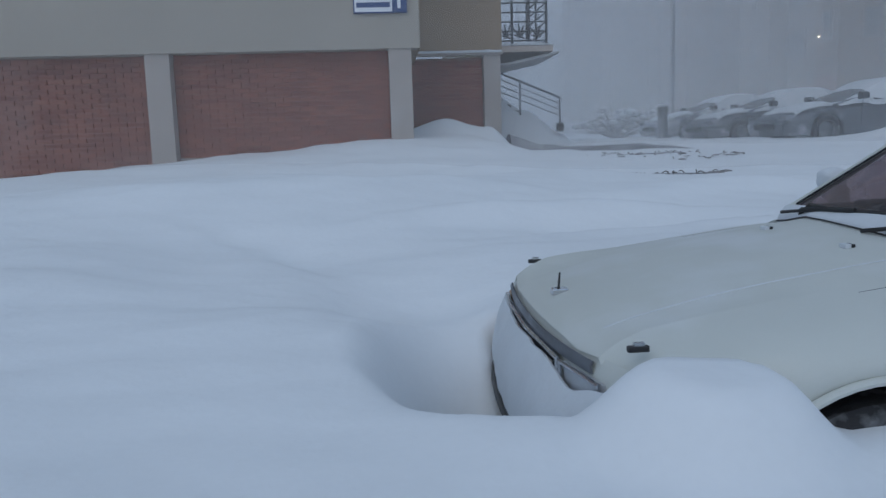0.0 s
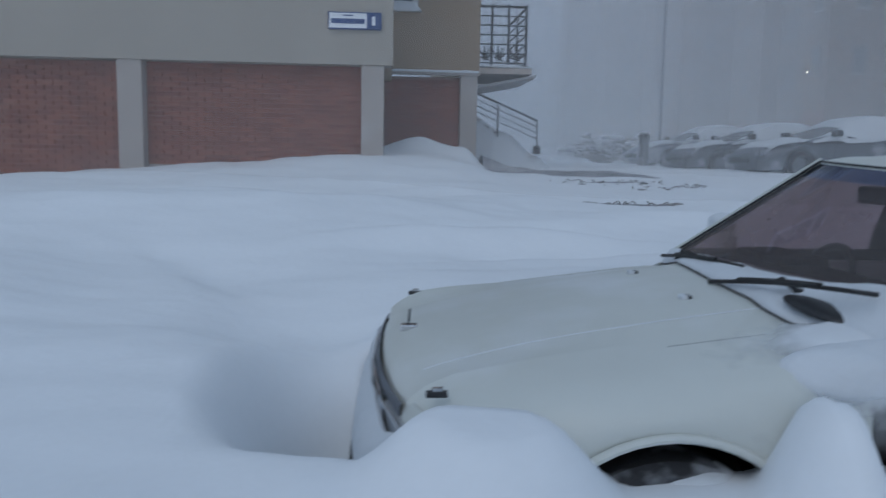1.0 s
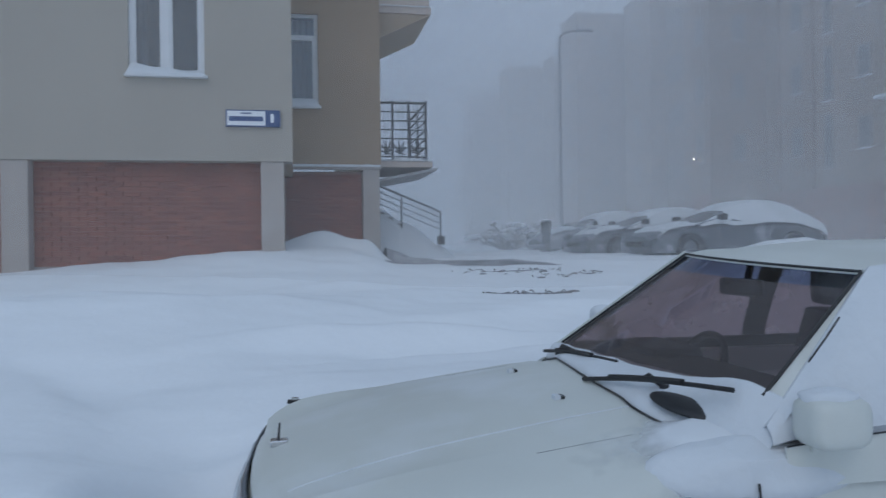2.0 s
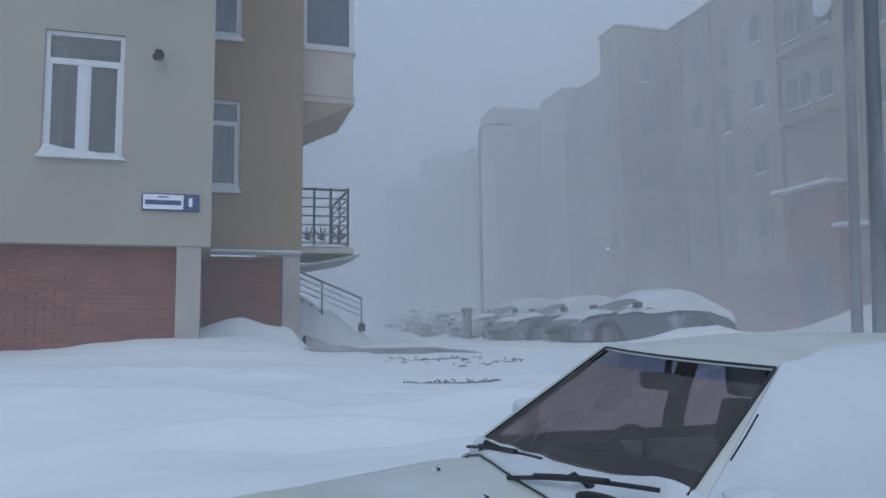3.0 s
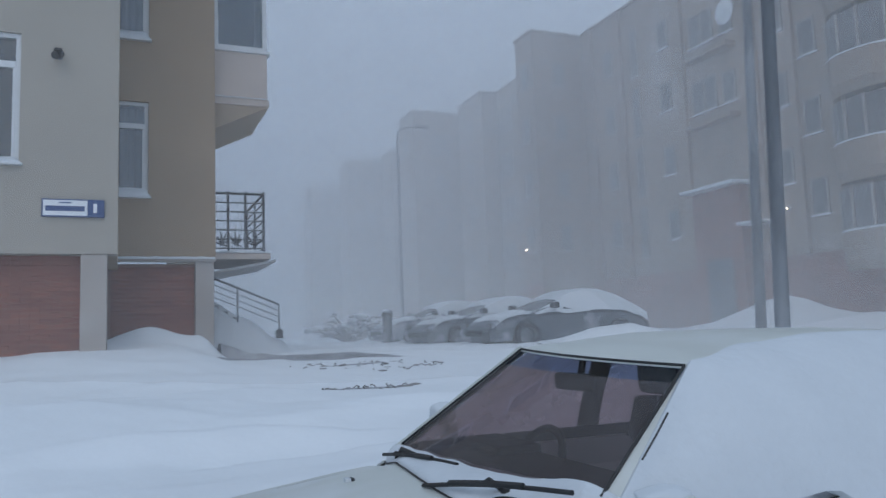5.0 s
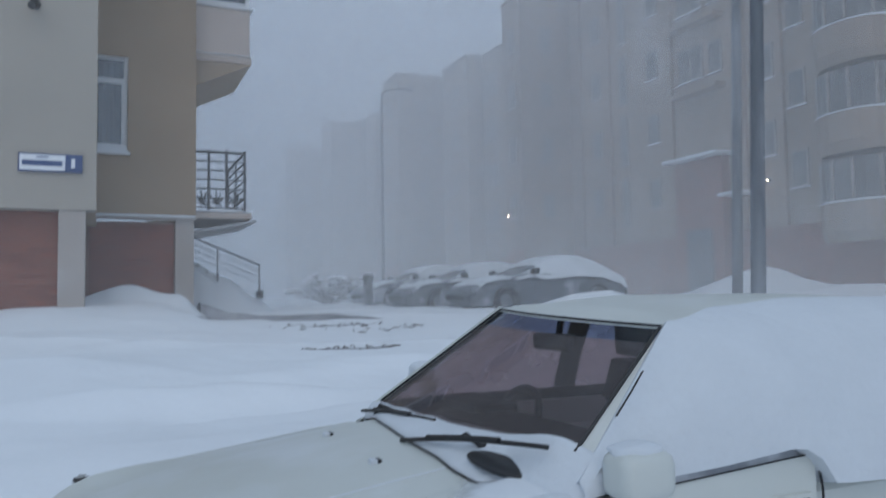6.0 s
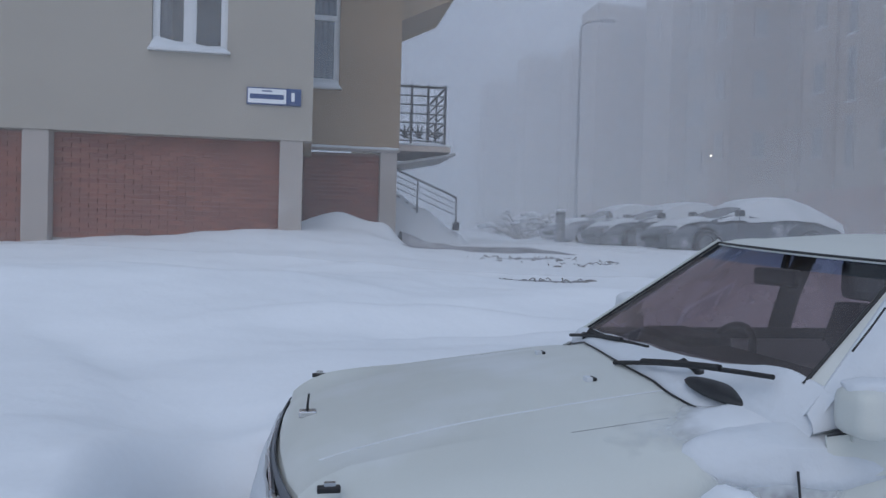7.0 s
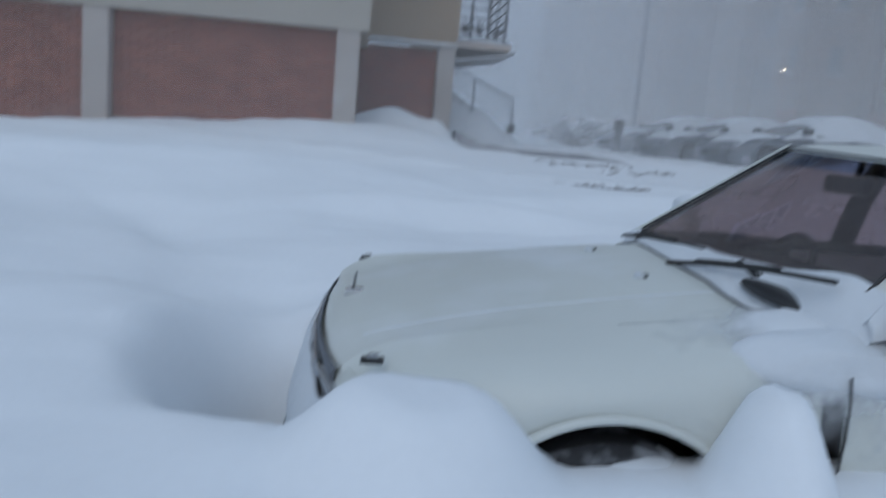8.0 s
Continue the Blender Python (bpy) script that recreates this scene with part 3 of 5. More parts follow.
def bay():
    b = thing("bay_window", (2.2, 4.0, 6.5), "glazed bay with white frames over a pinkish panel", "bay", kind="structure")
    x0, x1, y0, y1 = 1.70, 2.82, 3.3, 5.6
    part("panel", boxes(((x0, y0, 6.62), (x1, y1, 7.60))), PINK, b, bevel=0.01)
    part("foot_band", boxes(((x0, y0 - 0.03, 6.48), (x1 + 0.03, y1, 6.62))), PINK, b, bevel=0.01)
    part("sill", boxes(((x0, y0 - 0.05, 7.60), (x1 + 0.06, y1, 7.66))), UPVC, b, "snowy white sill", bevel=0.006)
    part("sill_snow", loft([[(x0 + 1.15 * i / 14, y0 - 0.055, 6.62), (x0 + 1.15 * i / 14, y0 - 0.03, 6.648), (x0 + 1.15 * i / 14, y0 + 0.0, 6.652)] for i in range(15)]), SNOW_CAP, b, smooth=True)
    bm = bmesh.new()
    vs = [bm.verts.new(p) for p in ((x0, y0, 6.48), (x1 + 0.02, y0, 6.48), (x0, y0, 5.93), (x0, y1, 6.48), (x1 + 0.02, y1, 6.48), (x0, y1, 5.93))]
    for f in ((0, 2, 1), (3, 4, 5), (1, 2, 5, 4), (0, 1, 4, 3), (0, 3, 5, 2)):
        bm.faces.new([vs[i] for i in f])
    part("corbel", bm, OCHRE, b, "sloping corbel under the bay")
    for lo, hi in (((x0, y0, 7.66), (x0 + 0.14, y0 + 0.08, 9.6)), ((x1 - 0.09, y0, 7.66), (x1, y0 + 0.08, 9.6)), ((x0 + 0.14, y0, 7.66), (x1 - 0.09, y0 + 0.08, 7.74)), ((x0 + 0.14, y0, 8.82), (x1 - 0.09, y0 + 0.08, 8.92))):
        part("frame_bar", boxes((lo, hi)), UPVC, b, bevel=0.006)
    part("pane", boxes(((x0 + 0.14, y0 + 0.03, 7.74), (x1 - 0.09, y0 + 0.042, 8.82))), PANE, b)
    part("pane", boxes(((x0 + 0.14, y0 + 0.03, 8.92), (x1 - 0.09, y0 + 0.042, 9.6))), PANE, b)
    part("side_glazing", boxes(((x1 - 0.05, y0 + 0.08, 7.66), (x1, y1, 9.6))), PANE, b)
    part("inside", boxes(((x0, y0 + 1.2, 7.66), (x1 - 0.06, y0 + 1.22, 9.6))), CURTAIN, b)
    part("top", boxes(((x0, y0, 9.6), (x1, y1, 10.6))), PINK, b)


bay()


# ---- steps beside the house ----
def entrance_steps():
    s = thing("entrance_steps", (2.6, 5.0, 1.4), "snow-buried outdoor steps with a steel handrail", "steps", kind="structure")
    y0, y1 = 4.2, 5.8
    n = 8
    for i in range(n):
        x = 1.74 + i * 0.19
        z = 2.45 - i * 0.13
        part("tread", boxes(((x, y0, 1.2), (x + 0.19, y1, z))), CONCRETE, s)
    rows = []
    for i in range(21):
        x = 1.74 + 1.75 * i / 20
        z = lerp([(1.74, 2.55), (2.4, 2.2), (3.2, 1.70), (3.5, 1.45)], x) + 0.03 * noise.noise((x * 3, 1, 1))
        rows.append([(x, y0 - 0.25, 1.25), (x, y0 - 0.1, z - 0.2), (x, y0 + 0.1, z), (x, y1, z + 0.02)])
    part("step_snow", loft(rows), SNOW_CAP, s, "smooth snow filling the steps", smooth=True)
    top, low = (1.78, y0 - 0.04, 3.02), (3.16, y0 - 0.04, 2.44)
    part("handrail", tube([top, low, (3.17, y0 - 0.04, 1.75)], 0.024), STEEL, s)
    for k in range(1, 4):
        part("rail", rod(bmesh.new(), (top[0], top[1], top[2] - 0.13 * k), (low[0], low[1], low[2] - 0.13 * k), 0.011), STEEL, s)
    for k in (0.38,):
        p = [a + (b - a) * k for a, b in zip(top, low)]
        part("post", rod(bmesh.new(), p, (p[0], p[1], p[2] - 0.72), 0.02), STEEL, s)
    part("foot_box", boxes(((3.1, y0 - 0.1, 1.72), (3.24, y0 + 0.05, 1.9))), TRIM, s, bevel=0.01)


entrance_steps()


# ---- the cream saloon buried in snow ----
YC = -10.03
CAR_HALF = [(-0.13, 0.70), (-0.02, 0.78), (0.3, 0.83), (1.0, 0.85), (3.4, 0.84), (4.15, 0.74)]
CAR_TOP = [(-0.13, 1.005), (-0.11, 1.03), (-0.08, 1.048), (0.0, 1.075), (0.2, 1.120), (0.4, 1.157), (0.7, 1.202), (1.04, 1.245), (1.12, 1.20), (1.2, 1.15), (3.2, 1.17), (4.15, 1.10)]
CAR_SIDE = [(-0.13, 0.96), (-0.1, 0.985), (-0.07, 1.003), (0.0, 1.03), (0.2, 1.063), (0.4, 1.092), (0.87, 1.15), (1.1, 1.168), (1.3, 1.18), (3.2, 1.18), (4.15, 1.08)]


def car_section(x):
    """The upper outline of the body at x: distance from the middle and height, from the crown of the bonnet to the flank."""
    t, sh, w = plain(CAR_TOP, x), plain(CAR_SIDE, x), plain(CAR_HALF, x)
    return [(0.0, t), (0.2, t - 0.002), (0.36, t - 0.008), (0.43, t - 0.020), (0.56, sh + 0.035), (w - 0.12, sh + 0.012), (w - 0.045, sh - 0.012), (w - 0.008, sh - 0.05)]


def car_height(x, d):
    return plain(car_section(x), abs(d))



SEAM = [(-0.84, 1.08), (-0.66, 1.00), (-0.56, 0.95), (-0.45, 0.93), (-0.2, 0.93), (0.0, 0.945), (0.3, 0.98), (0.6, 1.03), (0.74, 1.07)]


def cowl_height(x, d):
    """The snow that fills the hollow between the bonnet seam and the foot of the windscreen."""
    x0 = plain(SEAM, d)
    x1 = 1.115 + 0.05 * step(0.7, 0.84, -d)
    v = min(1.0, max(0.0, (x - x0) / max(0.02, x1 - x0)))
    foot = 1.262 - 0.03 * d + 0.03 * step(0.2, 0.7, -d) - 0.05 * step(0.70, 0.84, -d)
    z = car_height(x0, d) * (1 - v) + foot * v + 0.010 * min(1, v * 6) + 0.012 * math.sin(v * math.pi)
    z -= 0.03 * bell(x, d, 1.03, -0.57, 0.065, 0.15, -0.4)
    return z + 0.005 * noise.noise((x * 9, d * 7, 4)) * min(1, v * 4)


def wheel(parent, x, y, z, r, out, mats=(RUBBER, CHROME), name="wheel"):
    """Tyre and dished rim; out is the side that faces away from the car."""
    rows = []
    for dy, rr in ((-0.09, r * 0.62), (-0.095, r * 0.9), (-0.07, r * 0.985), (0.0, r), (0.07, r * 0.985), (0.095, r * 0.9), (0.09, r * 0.62)):
        rows.append([(x + rr * math.cos(a), y + dy, z + rr * math.sin(a)) for a in [k / 32 * math.tau for k in range(32)]])
    tyre = part("tyre", loft(rows, True), mats[0], parent, smooth=True)
    rows = []
    for dy, rr in ((0.075, r * 0.63), (0.085, r * 0.60), (0.03, r * 0.54), (0.045, r * 0.25), (0.06, r * 0.2), (0.06, 0.004)):
        rows.append([(x + rr * math.cos(a), y + dy * out, z + rr * math.sin(a)) for a in [k / 28 * math.tau for k in range(28)]])
    part("rim", loft(rows, True), mats[1], tyre, smooth=True)
    return tyre


def cream_saloon():
    car = thing("car", (1.9, YC, 0.3), "cream saloon car half buried in drifted snow", "car")
    def low(x):
        for xc in (0.54, 3.1):
            if abs(x - xc) < 0.37:
                return 0.62 + math.sqrt(0.37 ** 2 - (x - xc) ** 2)
        return 0.46

    def bow(x, d):
        return (0.13 if d < 0 else 0.07) * (abs(d) / 0.8) ** 2.2 * (1 - step(-0.13, 0.4, x))

    def profile(x, s):
        sh, w, lo = plain(CAR_SIDE, x), plain(CAR_HALF, x), low(x)
        pts = car_section(x)
        for k in range(1, 5):
            pts.append((w + 0.012 * math.sin(k / 4 * math.pi), sh - 0.05 + (lo - sh + 0.05) * k / 4))
        if s > 0:
            pts = [(d, z + 0.030 * step(0.40, 0.62, d) * (1 - step(0.0, 0.4, x))) for d, z in pts]
        return [(x + bow(x, s * d), YC + s * d, z) for d, z in pts]

    xs = [-0.13, -0.11, -0.09, -0.065] + [-0.04 + 0.04 * k for k in range(27)] + [1.04, 1.06, 1.09, 1.12, 1.16, 1.2, 1.4, 1.7, 2.0, 2.4] + [2.7 + 0.05 * k for k in range(17)] + [3.6, 3.9, 4.15]
    xs = sorted(set(round(x, 3) for x in xs))
    hood_x = [x for x in xs if x <= 1.04]
    # bonnet between the fenders, and the two fenders with their wheel arches
    rows = [list(reversed(profile(x, -1)[:5])) + profile(x, 1)[1:5] for x in hood_x]
    part("bonnet", loft(rows), CREAM, car, "cream bonnet dusted with snow", smooth=True)
    for s in (-1, 1):
        front = [x for x in xs if x <= 1.035]
        rows = [[profile(x, s)[4][:1] + (YC + s * abs(profile(x, s)[4][1] - YC), profile(x, s)[4][2])] + profile(x, s)[5:] for x in front]
        part("fender", loft(rows), CREAM, car, smooth=True)
        rear = [x for x in xs if 1.045 <= x]
        rows = [profile(x, s)[5:] for x in rear if x <= 2.0]
        part("front_door", solid(loft(rows), 0.01), CREAM, car, smooth=True)
        rows = [profile(x, s)[5:] for x in rear if x >= 2.0]
        part("rear_side", solid(loft(rows), 0.01), CREAM, car, smooth=True)
        arch = [(0.54 + 0.372 * math.cos(a), YC + s * 0.845, 0.62 + 0.372 * math.sin(a)) for a in [k / 24 * math.pi for k in range(25)]]
        part("arch_lip", tube(arch, 0.012), CREAM, car, smooth=True)
        rows = [[(0.54 + 0.36 * math.cos(a), YC + s * d, 0.62 + 0.36 * math.sin(a)) for a in [k / 20 * math.pi for k in range(21)]] for d in (0.84, 0.5)]
        part("wheel_well", loft(rows), TRIM, car)
        for x in (0.54, 3.1):
            wheel(car, x, YC + s * 0.745, 0.615, 0.315, s)
    part("rear_deck", loft([list(reversed(profile(x, -1)[:6])) + profile(x, 1)[1:6] for x in xs if x >= 1.12]), CREAM, car, smooth=True)
    part("underbody", boxes(((-0.1, YC - 0.45, 0.40), (4.1, YC + 0.45, 0.62)), ((-0.1, YC - 0.44, 0.62), (1.06, YC + 0.44, 0.95))), TRIM, car)
    part("tail_panel", loft([[(4.15, YC + d, 1.08) for d in (-0.7, 0, 0.7)], [(4.2, YC + d, 0.6) for d in (-0.72, 0, 0.72)]]), CREAM, car)
    # centre ridge lines pressed into the bonnet
    for s in (-1,):
        line = [(x + bow(x, s * 0.43), YC + s * 0.425, plain(CAR_TOP, x) - 0.0185) for x in [-0.05 + 0.1 * k for k in range(11)]]
        part("bonnet_crease", tube(line, 0.003, 6), SNOW_CAP, car, "thin line of snow along the crease", smooth=True)
    # seam between bonnet and windscreen, and the seam towards the fender
    seam = [(plain(SEAM, d), YC + d, car_height(plain(SEAM, d), d) + 0.005) for d in [-0.64 + 1.38 * k / 40 for k in range(41)]]
    part("bonnet_seam", tube(seam, 0.0035, 6), TRIM, car)
    for s in (-1, 1):
        line = [(x, YC + s * 0.60, plain(CAR_SIDE, x) + 0.026) for x in (0.60, 0.7, 0.8, 0.86)]
        part("fender_seam", tube(line, 0.004, 6), TRIM, car)
        part("door_seam", tube([(1.04, YC + s * 0.875, 1.12), (1.04, YC + s * 0.886, 1.06), (1.04, YC + s * 0.886, 0.98), (1.045, YC + s * 0.870, 0.88), (1.06, YC + s * 0.856, 0.55)], 0.0032, 6), TRIM, car)
    # nose: grille, lamps, bumper
    rows = [[(-0.13 + bow(-0.13, d) + b, YC + d, z) for d in [-0.70 + 1.4 * k / 16 for k in range(17)]] for z, b in ((0.995, 0.01), (0.96, -0.012), (0.78, -0.005), (0.66, 0.0))]
    part("nose_panel", solid(loft(rows), 0.01), CREAM, car, smooth=True)
    lip = [[(-0.150 + bow(-0.13, d) + e, YC + d, z) for d in [-0.56 + 1.16 * k / 16 for k in range(17)]] for z, e in ((0.988, 0.004), (0.975, -0.003), (0.952, 0.0))]
    part("bonnet_gap", solid(loft(lip), 0.006), STEEL, car, "dark gap under the bonnet's lip", smooth=True)
    g = [[(-0.155 + bow(-0.13, d), YC + d, z) for d in [-0.36 + 0.72 * k / 8 for k in range(9)]] for z in (0.94, 0.79)]
    grille = part("grille", solid(loft(g), 0.008), TRIM, car, "dark grille packed with snow")
    for k in range(5):
        z = 0.805 + k * 0.03
        part("grille_bar", tube([(-0.165 + bow(-0.13, d), YC + d, z) for d in (-0.35, -0.18, 0, 0.18, 0.35)], 0.005, 6), CHROME, grille)
    part("grille_frame", tube([(-0.162 + bow(-0.13, d), YC + d, z) for d, z in ((-0.37, 0.79), (-0.37, 0.945), (0, 0.95), (0.37, 0.945), (0.37, 0.79), (0, 0.785), (-0.37, 0.79))], 0.008, 6), CHROME, grille)
    for s in (-1, 1):
        d0, d1 = 0.39, 0.62
        q = [[(-0.152 + bow(-0.13, s * d), YC + s * d, z) for d in (d0, 0.46, 0.54, d1)] for z in (0.94, 0.80)]
        lamp = part("headlamp", solid(loft(q), 0.012), LENS, car, "grey headlamp glass half under snow", smooth=True)
        part("lamp_frame", tube([(-0.162 + bow(-0.13, s * d), YC + s * d, z) for d, z in ((d0, 0.80), (d0, 0.94), (d1, 0.94), (d1, 0.80), (d0, 0.80))], 0.007, 6), CHROME, lamp)
        q = [[(-0.13 + bow(-0.13, s * d) + e, YC + s * d, z) for d, e in ((0.64, -0.018), (0.70, -0.012), (0.765, 0.03))] for z in (0.935, 0.80)]
        part("corner_lamp", solid(loft(q), 0.012), AMBER if s > 0 else LENS, car, "corner indicator lens", smooth=True)
        # little marker fins on the fenders
        zm = plain(CAR_SIDE, 0) + (0.022 if s > 0 else 0.006)
        f = part("fender_marker", boxes(((-0.028, YC + s * 0.665 - 0.010, zm), (0.026, YC + s * 0.665 + 0.010, zm + 0.016))), TRIM, car, bevel=0.004)
        part("marker_lens", boxes(((-0.012, YC + s * 0.665 - 0.007, zm + 0.016), (0.014, YC + s * 0.665 + 0.007, zm + 0.024))), CHROME, f)
        nz = part("washer_nozzle", boxes(((0.783, YC + s * 0.25 - 0.018, plain(CAR_TOP, 0.79) - 0.006), (0.797, YC + s * 0.25 + 0.018, plain(CAR_TOP, 0.79) + 0.006))), TRIM, car, bevel=0.004)
        part("nozzle_snow", boxes(((0.765, YC + s * 0.25 - 0.018, plain(CAR_TOP, 0.79) - 0.008), (0.784, YC + s * 0.25 + 0.018, plain(CAR_TOP, 0.79) + 0.007))), SNOW_CAP, nz, bevel=0.003)
    orn = part("bonnet_ornament", boxes(((-0.075, YC - 0.02, plain(CAR_TOP, -0.05) - 0.006), (-0.02, YC + 0.02, plain(CAR_TOP, -0.05) + 0.016))), CHROME, car, "small upright bonnet ornament", bevel=0.005)
    part("ornament_rod", rod(bmesh.new(), (-0.05, YC, 1.07), (-0.045, YC, 1.125), 0.0045, 0.003, 8), TRIM, orn)
    bp = [[(-0.20 + bow(-0.13, d) * 1.1 + e, YC + d, z) for d in [-0.80 + 1.6 * k / 16 for k in range(17)]] for z, e in ((0.70, 0.07), (0.69, 0.0), (0.62, -0.012), (0.55, 0.0), (0.5, 0.06))]
    part("bumper", solid(loft(bp), 0.012), CREAM, car, smooth=True)
    part("bumper_strip", tube([(-0.218 + bow(-0.13, d) * 1.1, YC + d, 0.63) for d in [-0.78 + 1.56 * k / 14 for k in range(15)]], 0.024, 8), TRIM, car)

    # cabin
    def base(s):
        return Vector((1.11, YC + s * 0.735 - 0.03, 1.25 - s * 0.022))

    def head(s):
        return Vector((1.477, YC - 0.213 + s * 0.465, 1.606 + s * 0.02))
    n = 14

    def screen_point(u, v):
        a, b = base(-1).lerp(base(1), u), head(-1).lerp(head(1), u)
        p = a.lerp(b, v)
        p.x -= (0.035 * (1 - v) + 0.05 * v) * (1 - (2 * u - 1) ** 2)
        return p
    vs = [0, 0.2, 0.4, 0.6, 0.8, 0.87]
    part("windscreen", loft([[tuple(screen_point(k / n, v)) for k in range(n + 1)] for v in vs]), SCREEN, car, "bronze-tinted windscreen with a grey film of frost and painted reflection", smooth=True)
    part("shade_band", loft([[tuple(screen_point(k / n, v)) for k in range(n + 1)] for v in (0.87, 0.93, 1.0)]), SHADE, car, "blue shade band", smooth=True)
    for a, b in (((0, 0), (0, 1)), ((1, 0), (1, 1))):
        part("screen_seal", tube([tuple(screen_point(a[0], v) + Vector((-0.006, 0, 0.004))) for v in (0.06, 0.25, 0.5, 0.75, 1.0)], 0.0042, 6), TRIM, car)
    part("screen_seal", tube([tuple(screen_point(k / n, 1.0) + Vector((-0.004, 0, 0.004))) for k in range(n + 1)], 0.0045, 6), TRIM, car)
    part("screen_seal", tube([tuple(screen_point(k / n, 0.0) + Vector((-0.004, 0, 0.004))) for k in range(3, n + 1)], 0.005, 6), TRIM, car)
    rz = [(1.47, 1.612), (1.6, 1.65), (2.1, 1.678), (2.7, 1.672), (3.15, 1.63), (3.25, 1.60)]

    def roof_row(x):
        z = lerp(rz, x)
        w = lerp([(1.47, 0.465), (1.8, 0.56), (2.4, 0.60), (3.2, 0.57)], x)
        c = YC - 0.213 * (1 - step(1.47, 1.9, x))
        fx = -0.05 * (1 - step(1.47, 1.75, x))
        out = []
        for k in range(-6, 7):
            u = k / 6
            zz = z - 0.055 * abs(u) ** 3.0 * step(1.47, 1.7, x) + 0.02 * u * (1 - 0.6 * step(1.47, 2.4, x))
            out.append((x + fx * (1 - u * u), c + u * w, zz))
        return out
    part("roof", solid(loft([roof_row(x) for x in (1.47, 1.50, 1.56, 1.65, 1.8, 2.0, 2.3, 2.6, 2.9, 3.1, 3.25)]), 0.012), CREAM, car, "cream roof", smooth=True)
    for s in (-1, 1):
        rows = [[tuple(base(s).lerp(head(s), v) + Vector((0.0, 0, 0.0))), tuple(base(s).lerp(head(s), v) + Vector((0.02, s * 0.018, -0.004))),
                 tuple(base(s).lerp(head(s), v) + Vector((0.045, s * (0.03 + 0.02 * v), -0.010)))] for v in (0, 0.25, 0.5, 0.75, 1)]
        part("front_pillar", solid(loft(rows), 0.02), CREAM, car, smooth=True)
        def edge(x):
            r = roof_row(x)
            return r[0] if s < 0 else r[-1]
        def belt(x):
            return (x, YC + s * 0.815, 1.185)
        def mid(x, v):
            a, b = Vector(belt(x)), Vector(edge(x))
            p = a.lerp(b, v)
            p.y += s * 0.03 * math.sin(v * math.pi)
            return tuple(p)
        for name, xa, xb, m in (("side_glass", 1.62, 2.04, CABIN_GLASS), ("door_pillar", 2.04, 2.16, CABIN), ("side_glass", 2.16, 2.85, CABIN_GLASS), ("rear_pillar", 2.85, 3.2, CREAM)):
            part(name, loft([[mid(xa + (xb - xa) * k / 4, v) for v in (0, 0.25, 0.5, 0.75, 1.0)] for k in range(5)]), m, car, smooth=True)
        p0, p1 = base(s) + Vector((0.045, s * 0.03, -0.010)), head(s) + Vector((0.045, s * 0.05, -0.010))
        tri = [[tuple(p0.lerp(p1, v)), mid(1.62, v)] for v in (0, 0.25, 0.5, 0.75, 1.0)]
        part("side_glass", loft(tri), CABIN_GLASS, car, smooth=True)
        part("gutter", tube([tuple(Vector(edge(x)) + Vector((0, s * 0.004, 0.0))) for x in (1.6, 1.8, 2.1, 2.5, 2.9, 3.2)], 0.010, 6), TRIM, car)
    part("rear_window", loft([roof_row(3.25), [(3.62, YC + 0.72 * k / 6, 1.19) for k in range(-6, 7)]]), CABIN_GLASS, car, smooth=True)
    # inside
    part("dashboard", boxes(((1.17, YC - 0.68, 0.95), (1.56, YC + 0.68, 1.235)), ((1.36, YC + 0.28, 1.20), (1.56, YC + 0.66, 1.268))), CABIN, car, bevel=0.02)
    part("cabin_floor", boxes(((1.2, YC - 0.75, 0.62), (3.4, YC + 0.75, 0.66)), ((1.2, YC - 0.78, 0.64), (3.4, YC - 0.76, 1.16)), ((1.2, YC + 0.76, 0.64), (3.4, YC + 0.78, 1.245))), CABIN, car)
    ring = []
    cx, cy, cz, rr = 1.66, YC + 0.53, 1.125, 0.18
    tilt = radians(28)
    for k in range(25):
        a = k / 24 * math.tau
        ring.append((cx + rr * math.sin(a) * math.sin(tilt), cy + rr * math.cos(a), cz + rr * math.sin(a) * math.cos(tilt)))
    sw = part("steering_wheel", tube(ring, 0.016, 8), TRIM, car, smooth=True)
    part("wheel_hub", tube([(1.62, cy, 1.11), (1.67, cy, 1.125)], 0.06, 14), TRIM, sw)
    for a in (0.2, 2.94, 4.71):
        k = int(a / math.tau * 24)
        part("wheel_spoke", rod(bmesh.new(), (1.66, cy, 1.125), ring[k], 0.014, seg=6), TRIM, sw)
    for d in (0.40, -0.40):
        seat = part("front_seat", boxes(((1.75, YC + d - 0.25, 0.72), (2.2, YC + d + 0.25, 0.92))), FABRIC, car, bevel=0.05)
        part("seat_back", loft([[(2.12 + 0.16 * v + e, YC + d + w, 0.9 + 0.48 * v) for e, w in ((0, -0.24), (-0.06, -0.18), (-0.07, 0), (-0.06, 0.18), (0, 0.24), (0.08, 0.2), (0.09, 0), (0.08, -0.2))] for v in (0, 0.3, 0.6, 0.9, 1.0)], True), FABRIC, seat, smooth=True)
        part("headrest", boxes(((2.20, YC + d - 0.14, 1.40), (2.31, YC + d + 0.14, 1.58))), FABRIC, seat, bevel=0.04)
    part("rear_bench", boxes(((2.75, YC - 0.68, 0.75), (3.2, YC + 0.68, 0.95)), ((3.15, YC - 0.68, 0.9), (3.35, YC + 0.68, 1.32))), FABRIC, car, bevel=0.05)
    part("rear_view_mirror", boxes(((1.47, YC - 0.215, 1.49), (1.50, YC + 0.02, 1.55))), TRIM, car, bevel=0.015)
